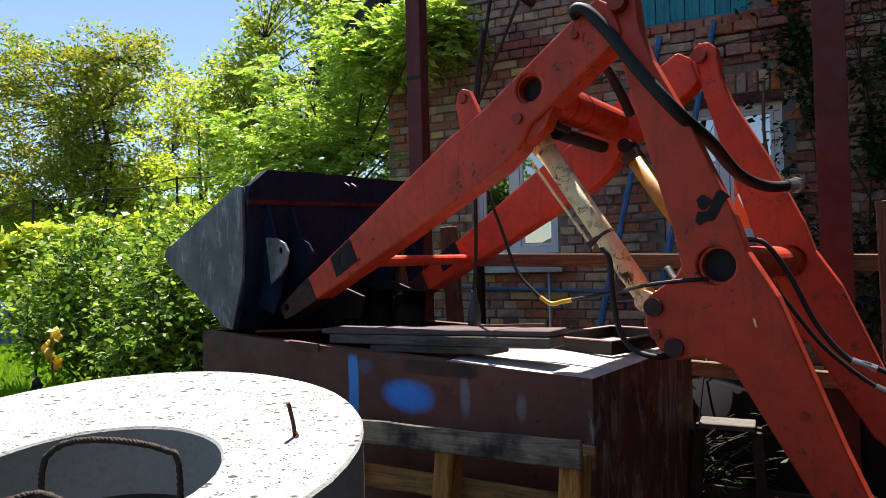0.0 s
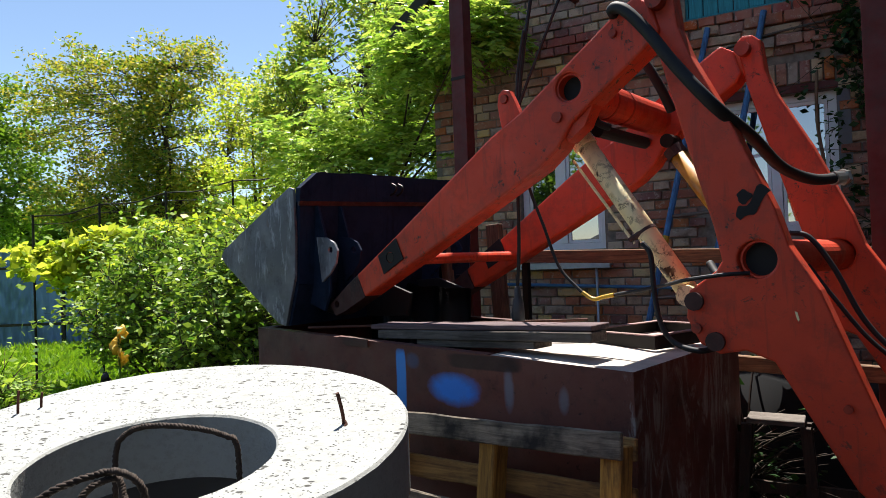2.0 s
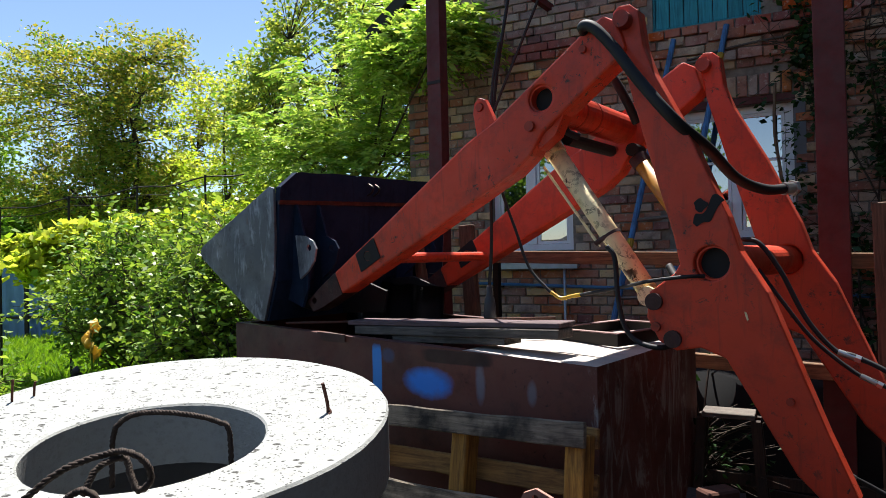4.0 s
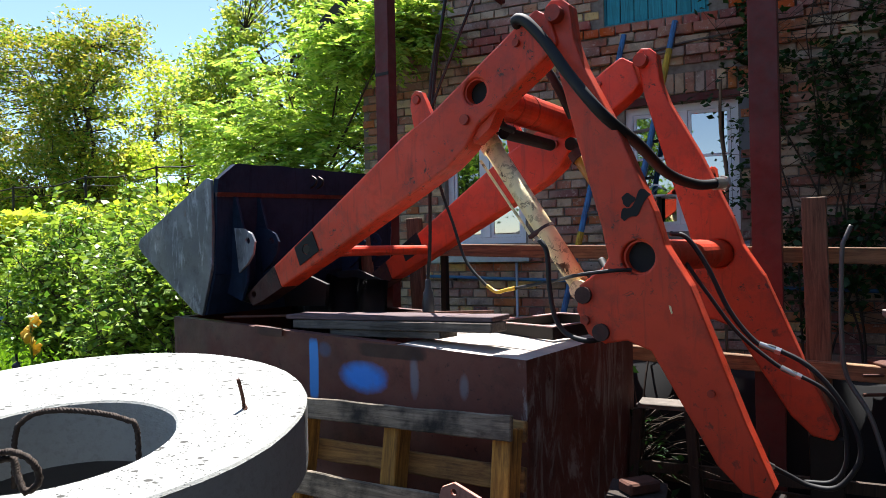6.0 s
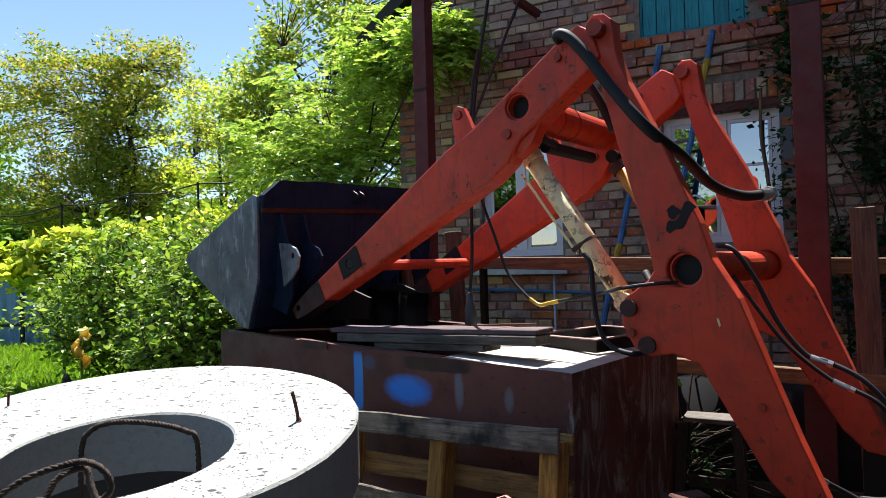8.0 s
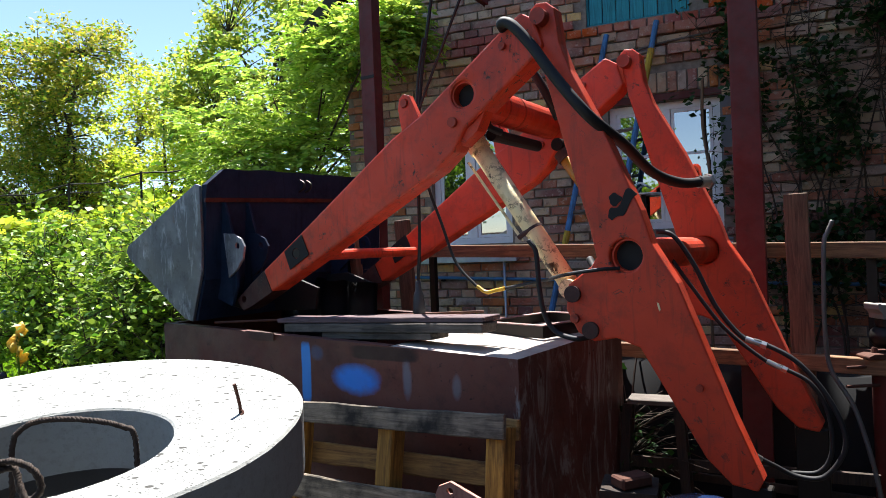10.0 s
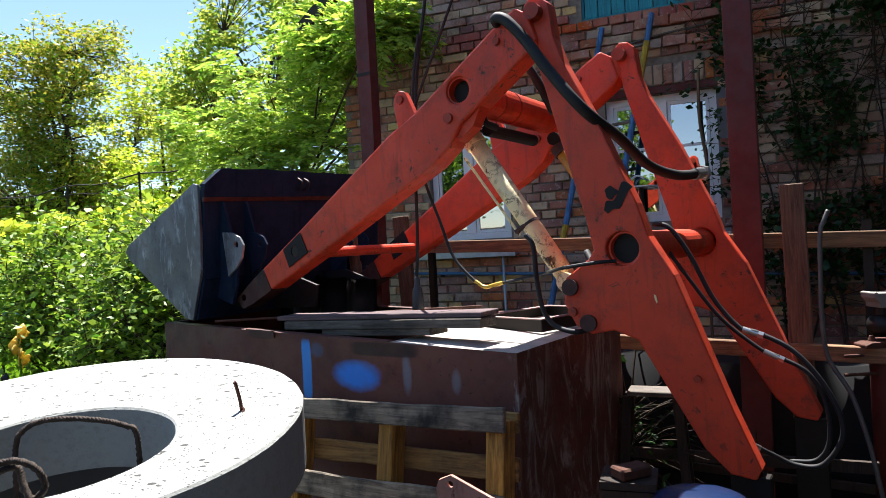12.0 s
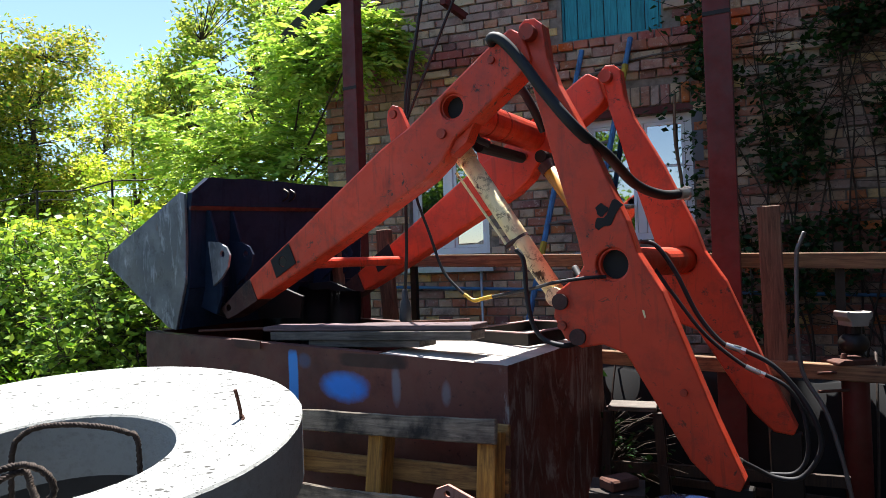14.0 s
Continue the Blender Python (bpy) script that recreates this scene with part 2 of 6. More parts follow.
BRICKRED = brick_mat("red_band_brick", "a3503c", 2.0)


# Opaque pane: dark room in its colour, IOR raised to strengthen sky reflection.
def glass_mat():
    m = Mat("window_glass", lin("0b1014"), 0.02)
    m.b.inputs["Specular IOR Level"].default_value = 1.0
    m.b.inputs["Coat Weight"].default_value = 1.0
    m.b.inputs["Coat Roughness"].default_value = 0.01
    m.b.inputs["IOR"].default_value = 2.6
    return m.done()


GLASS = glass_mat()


# ---- mesh helpers ----
LM = pose(0, 0, 0, 0, 0, -33.86)                       # frame of the loader and the tank: x along the arms, y away
WALL_YAW, WALL_C = -24.0, 5.66
WM = Matrix.Rotation(radians(WALL_YAW), 4, "Z") @ Matrix.Translation((0, WALL_C, 0))   # frame of the house wall


def thing(name, label, category, group="", kind="", m=None):
    ob = tagged(new(name), label, category, group, kind)
    ob.matrix_world = m if m is not None else Matrix.Identity(4)
    return ob


def part(name, bm, material, parent=None, label="", smooth=False):
    me = bpy.data.meshes.new(name)
    if smooth:
        for fc in bm.faces:
            fc.smooth = True
    bmesh.ops.recalc_face_normals(bm, faces=bm.faces)
    bm.to_mesh(me)
    bm.free()
    me.materials.append(material)
    ob = new(name, me)
    if parent is not None:
        ob.parent = parent
    if label:
        ob["label"] = label
    return ob


def box(x0, x1, y0, y1, z0, z1, bev=0.0, bm=None):
    bm = bm or bmesh.new()
    vs = [bm.verts.new((x, y, z)) for x in (x0, x1) for y in (y0, y1) for z in (z0, z1)]
    fs = [bm.faces.new([vs[i] for i in q]) for q in ((0, 1, 3, 2), (4, 6, 7, 5), (0, 4, 5, 1), (2, 3, 7, 6), (0, 2, 6, 4), (1, 5, 7, 3))]
    if bev:
        es = list({e for fc in fs for e in fc.edges})
        bmesh.ops.bevel(bm, geom=es, offset=bev, segments=1, affect="EDGES", profile=0.6)
    return bm


def hexa(corners, bm=None, bev=0.0):
    """Eight corners: four below, four above, both round in the same order."""
    bm = bm or bmesh.new()
    v = [bm.verts.new(c) for c in corners]
    fs = [bm.faces.new([v[i] for i in q]) for q in ((3, 2, 1, 0), (4, 5, 6, 7), (0, 1, 5, 4), (1, 2, 6, 5), (2, 3, 7, 6), (3, 0, 4, 7))]
    if bev:
        bmesh.ops.bevel(bm, geom=list({e for fc in fs for e in fc.edges}), offset=bev, segments=1, affect="EDGES")
    return bm


def plate(poly, y0, y1, holes=(), bev=0.004, bm=None):
    """A plate in the x-z plane between y0 and y1, with round holes (x, z, r)."""
    bm = bm or bmesh.new()
    own = bmesh.new()
    loops = [[(x, z) for x, z in poly]]
    for hx, hz, hr in holes:
        loops.append([(hx + hr * math.cos(a), hz + hr * math.sin(a)) for a in np.linspace(0, 2 * math.pi, 29)[:-1]])
    es = []
    for lp in loops:
        vs = [own.verts.new((x, y0, z)) for x, z in lp]
        es += [own.edges.new((vs[i], vs[(i + 1) % len(vs)])) for i in range(len(vs))]
    bmesh.ops.triangle_fill(own, use_beauty=True, use_dissolve=False, edges=es)
    bmesh.ops.dissolve_limit(own, angle_limit=0.001, verts=own.verts, edges=own.edges, use_dissolve_boundaries=False)
    ex = bmesh.ops.extrude_face_region(own, geom=list(own.faces))
    bmesh.ops.translate(own, verts=[g for g in ex["geom"] if isinstance(g, bmesh.types.BMVert)], vec=(0, y1 - y0, 0))
    bmesh.ops.recalc_face_normals(own, faces=own.faces)
    if bev:
        sharp = [e for e in own.edges if len(e.link_faces) == 2 and e.calc_face_angle(0) > 0.9]
        bmesh.ops.bevel(own, geom=sharp, offset=bev, segments=2, affect="EDGES", profile=0.5, clamp_overlap=True)
    tmp = bpy.data.meshes.new("tmp")
    own.to_mesh(tmp)
    own.free()
    bm.from_mesh(tmp)
    bpy.data.meshes.remove(tmp)
    return bm


def tube(points, r, sides=10, bm=None, closed=False, cap=True, r_end=None):
    """A round tube along points."""
    bm = bm or bmesh.new()
    pts = [Vector(p) for p in points]
    n = len(pts)
    rings, up = [], None
    for i, p in enumerate(pts):
        a = (pts[min(i + 1, n - 1)] - pts[max(i - 1, 0)]).normalized()
        if up is None:
            up = a.orthogonal().normalized()
        up = (up - a * up.dot(a)).normalized()
        side = a.cross(up)
        rad = r if r_end is None else r + (r_end - r) * i / (n - 1)
        rings.append([bm.verts.new(p + (up * math.cos(k) + side * math.sin(k)) * rad) for k in np.linspace(0, 2 * math.pi, sides + 1)[:-1]])
    for a, b in zip(rings, rings[1:]):
        for i in range(sides):
            bm.faces.new((a[i], a[(i + 1) % sides], b[(i + 1) % sides], b[i]))
    if cap:
        bm.faces.new(list(reversed(rings[0])))
        bm.faces.new(rings[-1])
    return bm


def pipe(a, b, ro, ri, sides=24, bm=None):
    """An open pipe with a wall, from a to b."""
    bm = bm or bmesh.new()
    a, b = Vector(a), Vector(b)
    ax = (b - a).normalized()
    up = ax.orthogonal().normalized()
    sd = ax.cross(up)
    R = []
    for p, r in ((a, ro), (b, ro), (b, ri), (a, ri)):
        R.append([bm.verts.new(p + (up * math.cos(k) + sd * math.sin(k)) * r) for k in np.linspace(0, 2 * math.pi, sides + 1)[:-1]])
    for q in range(4):
        u, w = R[q], R[(q + 1) % 4]
        for i in range(sides):
            bm.faces.new((u[i], u[(i + 1) % sides], w[(i + 1) % sides], w[i]))
    return bm


def curve_pts(ctrl, steps=8):
    """A smooth line through control points (Catmull-Rom)."""
    p = [Vector(c) for c in ctrl]
    p = [p[0] * 2 - p[1]] + p + [p[-1] * 2 - p[-2]]
    out = []
    for i in range(1, len(p) - 2):
        for k in range(steps):
            t = k / steps
            a, b, c, d = p[i - 1], p[i], p[i + 1], p[i + 2]
            out.append(0.5 * ((2 * b) + (c - a) * t + (2 * a - 5 * b + 4 * c - d) * t * t + (3 * b - a - 3 * c + d) * t ** 3))
    out.append(p[-2])
    return out


def leaves_mesh(name, centres, size, mat, parent=None, seed=1, droop=0.0, aspect=0.5, spread=0.3, ways=None):
    """Many small pointed leaves, each two folded triangles pairs, at the given centres."""
    rng = np.random.default_rng(seed)
    c = np.asarray(centres, float)
    n = len(c)
    d = rng.normal(size=(n, 3))
    d[:, 2] = d[:, 2] * 0.5 - droop
    if ways is not None:
        d = np.asarray(ways, float) + d * 0.22
    d /= np.linalg.norm(d, axis=1)[:, None]
    q = rng.normal(size=(n, 3))
    q[:, 2] += 0.9
    w = np.cross(d, q)
    w /= np.linalg.norm(w, axis=1)[:, None]
    nn = np.cross(w, d)
    s = size * rng.uniform(1 - spread, 1 + spread, n)[:, None]
    v = np.empty((n, 4, 3))
    v[:, 0] = c - d * s * 0.5
    v[:, 1] = c + w * s * aspect * 0.5 + nn * s * 0.08
    v[:, 2] = c + d * s * 0.5
    v[:, 3] = c - w * s * aspect * 0.5 + nn * s * 0.08
    me = bpy.data.meshes.new(name)
    me.vertices.add(n * 4)
    me.vertices.foreach_set("co", v.ravel())
    me.loops.add(n * 4)
    me.loops.foreach_set("vertex_index", np.arange(n * 4, dtype=np.int32))
    me.polygons.add(n)
    me.polygons.foreach_set("loop_start", np.arange(0, n * 4, 4, dtype=np.int32))
    me.update(calc_edges=True)
    me.materials.append(mat)
    ob = new(name, me)
    if parent is not None:
        ob.parent = parent
    return ob


# ---- ground ----
def build_ground():
    m = Mat("ground_soil_and_grass", lin("282019"), 0.95)
    m.mix(m.ramp(m.noise(0.8, 6), 0.5, 0.7, 0, 0.5), lin("36441c"))
    m.mix(m.ramp(m.noise(6, 6), 0.4, 0.7, 0, 0.7), lin("1e1812"))
    m.bump(m.noise(9, 7), 0.9, 0.05)
    bm = bmesh.new()
    n = 60
    xs = [math.copysign(abs(u) ** 3, u) * 400 for u in np.linspace(-1, 1, n)]
    grid = [[bm.verts.new((x, y + 4, 0.03 * noise.noise((x * 0.7, y * 0.7, 0)) if abs(x) < 15 and abs(y) < 20 else -0.05)) for y in xs] for x in xs]
    for i in range(n - 1):
        for j in range(n - 1):
            bm.faces.new((grid[i][j], grid[i + 1][j], grid[i + 1][j + 1], grid[i][j + 1]))
    tagged(part("ground", bm, m.done()), "bare brown earth with patches of green grass", "ground", kind="structure")
    lm = Mat("lawn_turf", lin("5d8a1c"), 0.9)
    lm.mix(lm.ramp(lm.noise(3, 6), 0.4, 0.65), lin("7ea52a"))
    lm.mix(lm.ramp(lm.noise(25, 6), 0.45, 0.7, 0, 0.6), lin("33501a"))
    lm.bump(lm.noise(40, 6), 1.0, 0.04)
    bm = bmesh.new()
    bm.faces.new([bm.verts.new((x, y, 0.036)) for x, y in ((-16, 4.2), (-1.2, 4.2), (-0.4, 6.2), (-1.5, 13), (-6, 24), (-24, 24))])
    tagged(part("lawn", bm, lm.done()), "sunlit green lawn", "lawn", kind="structure")
    rng = np.random.default_rng(5)
    k = 60000
    c = np.c_[rng.uniform(-9, -1.4, k), rng.uniform(4.4, 12, k), rng.uniform(0.05, 0.18, k)]
    c = c[c[:, 0] < -0.3 * c[:, 1] + 0.6]
    ob = leaves_mesh("grass", c, 0.26, leafy("grass_blade", "5f8f1e", "8fb52c", 0.4), seed=9, droop=-1.6, aspect=0.07)
    tagged(ob, "sunlit green lawn grass behind the bushes", "grass", kind="stuff")


build_ground()


def unseen_walls():
    """Unseen dark walls, added behind and beside the camera to block sky light."""
    m = plain("dark_light_blocker", "2c241e", 0.9, 0, 0.4, 3)
    tagged(part("wall_unseen_back", box(0.6, 2.5, -3.0, -2.8, 0, 5.0), m), "unseen dark wall added behind the camera to block sky light", "wall", kind="structure")
    tagged(part("wall_unseen_low", box(-9.0, 0.59, -3.0, -2.9, 0, 1.9), m), "unseen low dark wall added behind the camera", "wall", kind="structure")
    tagged(part("wall_unseen_side", box(2.35, 2.5, -2.79, 2.56, 0, 5.6), m), "unseen dark wall added beside the camera to block sky light", "wall", kind="structure")
    corner = tagged(part("wall_unseen_corner", box(0, 2.65, -0.1, 0.1, 0, 5.6), m), "unseen dark wall added to block light from the right", "wall", kind="structure")
    corner.matrix_world = pose(2.56, 2.66, 0, 0, 0, 41.5)


unseen_walls()

# ---- house ----
WIN_R = (-0.68, 0.175, 1.58, 2.60)
WIN_L = (-2.30, -1.54, 1.52, 2.58)
ATTIC = (-0.83, -0.02, 3.29, 4.35)
APEX_X, APEX_Z, LEFT_X, LEFT_Z, RIGHT_X = -0.42, 5.9, -3.15, 3.88, 2.31


def roof_z(x):
    k = (APEX_Z - LEFT_Z) / (APEX_X - LEFT_X)
    return APEX_Z - k * abs(x - APEX_X)


def build_wall():
    root = tagged(thing("wall_house", "old red and buff brick gable wall in shade", "wall", kind="structure", m=WM))
    bm = bmesh.new()
    xs = sorted({LEFT_X, RIGHT_X, APEX_X, *WIN_R[:2], *WIN_L[:2], *ATTIC[:2]})
    for a, b in zip(xs, xs[1:]):
        mid = (a + b) / 2
        cuts = [0.0]
        for w in (WIN_R, WIN_L, ATTIC):
            if w[0] <= mid <= w[1]:
                cuts += [w[2], w[3]]
        cuts.sort()
        for i in range(0, len(cuts), 2):
            lo = cuts[i]
            if i + 1 < len(cuts):
                hi_a = hi_b = cuts[i + 1]
            else:
                hi_a, hi_b = roof_z(a), roof_z(b)
            hexa([(a, 0, lo), (b, 0, lo), (b, 0.38, lo), (a, 0.38, lo), (a, 0, hi_a), (b, 0, hi_b), (b, 0.38, hi_b), (a, 0.38, hi_a)], bm)
    core = part("mortar_core", bm, MORTAR, root)
    # the rest of the house closes behind the gable
    bm = bmesh.new()
    hexa([(LEFT_X, 0.38, 0), (LEFT_X + 0.3, 0.38, 0), (LEFT_X + 0.3, 8, 0), (LEFT_X, 8, 0), (LEFT_X, 0.38, LEFT_Z), (LEFT_X + 0.3, 0.38, LEFT_Z), (LEFT_X + 0.3, 8, LEFT_Z), (LEFT_X, 8, LEFT_Z)], bm)
    box(RIGHT_X - 0.3, RIGHT_X, 0.38, 8, 0, LEFT_Z, bm=bm)
    box(LEFT_X, RIGHT_X, 7.7, 8, 0, LEFT_Z, bm=bm)
    box(LEFT_X, RIGHT_X, 2.4, 2.5, 0, LEFT_Z, bm=bm)
    tagged(part("wall_sides", bm, MORTAR), "plain rendered side and back walls of the house", "wall", kind="structure").matrix_world = WM
    return root


WALL = build_wall()


def build_roof():
    root = thing("roof", "dark sheet roof with an overhanging timber verge", "roof", kind="structure", m=WM)
    k = (APEX_Z - LEFT_Z) / (APEX_X - LEFT_X)
    for sgn in (-1, 1):
        bm = bmesh.new()
        e = APEX_X + sgn * 3.10
        ze = APEX_Z - k * abs(e - APEX_X)
        pts = [(APEX_X, -0.15), (e, -0.15), (e, 8.3), (APEX_X, 8.3)]
        zz = [APEX_Z + 0.04, ze + 0.04, ze + 0.04, APEX_Z + 0.04]
        hexa([(x, y, z) for (x, y), z in zip(pts, zz)] + [(x, y, z + 0.05) for (x, y), z in zip(pts, zz)], bm)
        part("roof_slope", bm, EAVE, root)
        bm = bmesh.new()
        hexa([(APEX_X, -0.19, APEX_Z - 0.05), (e, -0.19, ze - 0.05), (e, -0.152, ze - 0.05), (APEX_X, -0.152, APEX_Z - 0.05),
              (APEX_X, -0.19, APEX_Z + 0.1), (e, -0.19, ze + 0.1), (e, -0.152, ze + 0.1), (APEX_X, -0.152, APEX_Z + 0.1)], bm)
        part("verge_board", bm, EAVE, root, "dark stained verge board")


build_roof()


def build_window(name, w, mullions, sill, label, bars=((), ())):
    x0, x1, z0, z1 = w
    root = thing(name, label, "window", kind="structure", m=WM)
    y = 0.075
    fw = 0.055
    fr = bmesh.new()
    box(x0, x1, y, y + 0.07, z0, z0 + fw, bm=fr)
    box(x0, x1, y, y + 0.07, z1 - fw, z1, bm=fr)
    box(x0, x0 + fw, y, y + 0.07, z0 + fw, z1 - fw, bm=fr)
    box(x1 - fw, x1, y, y + 0.07, z0 + fw, z1 - fw, bm=fr)
    part("window_frame", fr, WHITE, root, "white plastic frame")
    edges = [x0 + fw] + [v for mx in mullions for v in (mx - 0.035, mx + 0.035)] + [x1 - fw]
    for mx in mullions:
        part("mullion", box(mx - 0.035, mx + 0.035, y - 0.004, y + 0.066, z0 + fw, z1 - fw, 0.004), WHITE, root)
    for i in range(0, len(edges), 2):
        a, b = edges[i], edges[i + 1]
        sash = bmesh.new()
        g = 0.028
        box(a + 0.004, b - 0.004, y + 0.008, y + 0.05, z0 + fw + 0.002, z0 + fw + g, bm=sash)
        box(a + 0.004, b - 0.004, y + 0.008, y + 0.05, z1 - fw - g, z1 - fw - 0.002, bm=sash)
        box(a + 0.004, a + g, y + 0.008, y + 0.05, z0 + fw + g, z1 - fw - g, bm=sash)
        box(b - g, b - 0.004, y + 0.008, y + 0.05, z0 + fw + g, z1 - fw - g, bm=sash)
        part("sash", sash, WHITE, root)
        for zb in bars[i // 2]:
            part("glazing_bar", box(a + g, b - g, y + 0.012, y + 0.034, zb - 0.011, zb + 0.011), WHITE, root)
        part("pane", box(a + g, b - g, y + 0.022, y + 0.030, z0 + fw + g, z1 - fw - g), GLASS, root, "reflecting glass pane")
    # Dark sheet: the dimness of the unlit room is put into its colour.
    part("dark_room_sheet", box(x0, x1, 0.34, 0.36, z0, z1), plain("dim_interior_" + name, "20262c", 0.9), root, "dark sheet for the dim room behind the glass")
    if sill:
        sb = bmesh.new()
        hexa([(x0 - 0.1, -0.12, z0 - 0.16), (x1 + 0.06, -0.12, z0 - 0.16), (x1 + 0.06, 0.12, z0 - 0.10), (x0 - 0.1, 0.12, z0 - 0.10),
              (x0 - 0.1, -0.12, z0 - 0.11), (x1 + 0.06, -0.12, z0 - 0.11), (x1 + 0.06, 0.12, z0 - 0.05), (x0 - 0.1, 0.12, z0 - 0.05)], sb)
        part("window_sill", sb, SILL, root, "folded metal sill")
    return root


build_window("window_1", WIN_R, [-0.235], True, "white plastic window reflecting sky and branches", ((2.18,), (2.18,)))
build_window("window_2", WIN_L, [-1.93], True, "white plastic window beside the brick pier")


def build_shutter():
    x0, x1, z0, z1 = ATTIC
    root = thing("attic_shutter", "weathered teal painted board shutter in the gable", "shutter", m=WM)
    n = 7
    w = (x1 - x0 - 0.04) / n
    for i in range(n):
        a = x0 + 0.02 + i * w
        part("board", box(a + 0.003, a + w - 0.003, 0.03 + 0.004 * (i % 2), 0.055, z0 + 0.02, z1 - 0.02, 0.003), TEAL, root)
    fr = bmesh.new()
    box(x0, x1, 0.025, 0.1, z0 - 0.02, z0 + 0.018, bm=fr)
    box(x0 - 0.02, x0 + 0.018, 0.025, 0.1, z0 + 0.018, z1, bm=fr)
    box(x1 - 0.018, x1 + 0.02, 0.025, 0.1, z0 + 0.018, z1, bm=fr)
    part("shutter_frame", fr, TEAL, root)


build_shutter()

# ---- posts and rails in front of the house ----
for px_, py_, w_, yaw_ in ((-0.165, 4.35, 0.052, -30), (1.715, 3.05, 0.062, -30)):
    r_ = thing("steel_post", "oxide red painted steel channel post", "post", "carport posts", m=pose(px_, py_, 0, 0, 0, yaw_))
    part("channel", plate([(-w_, -0.045), (w_, -0.045), (w_, 0.045), (w_ - 0.008, 0.045), (w_ - 0.008, -0.037), (-w_ + 0.008, -0.037), (-w_ + 0.008, 0.045), (-w_, 0.045)], 0, 4.6, (), 0.002), POST, r_).matrix_local = pose(0, 0, 0, 90, 0, 0) @ Matrix.Diagonal((1, 1, -1, 1))
    part("base_plate", box(-w_ - 0.04, w_ + 0.04, -0.1, 0.1, 0, 0.012), POST, r_)
    part("weld_seam", box(-w_ - 0.002, w_ + 0.002, -0.050, -0.046, 2.62, 2.64), STEEL, r_)

# a long timber rail on brackets, between the posts and on past them
def rail(name, s0, s1, c, z0, z1, h, label, mat, tilt=0.0):
    r = thing(name, label, "rail", m=LM)
    b = hexa([(s0, c, z0 - h), (s1, c, z1 - h), (s1, c + 0.05, z1 - h), (s0, c + 0.05, z0 - h), (s0, c, z0), (s1, c, z1), (s1, c + 0.05, z1), (s0, c + 0.05, z0)], bev=0.004)
    part("beam", b, mat, r)
    for s in (s0 + 0.1, s1 - 0.3):
        part("strut", box(s - 0.02, s + 0.02, c + 0.054, c + 0.09, 0, z0 - h * 0.3), STEEL, r)
    return r


rail("timber_rail", -2.3, 0.5, 3.56, 1.513, 1.432, 0.075, "weathered brown timber rail on thin steel struts", RAILWOOD)
rail("low_timber_rail", -1.2, 0.55, 3.35, 0.98, 0.942, 0.07, "low grey-brown timber rail", RAILWOOD)

# ---- loader ----
C0, C1 = 2.24, 2.35          # near arm, across
FAR = 0.80                   # from arm to arm


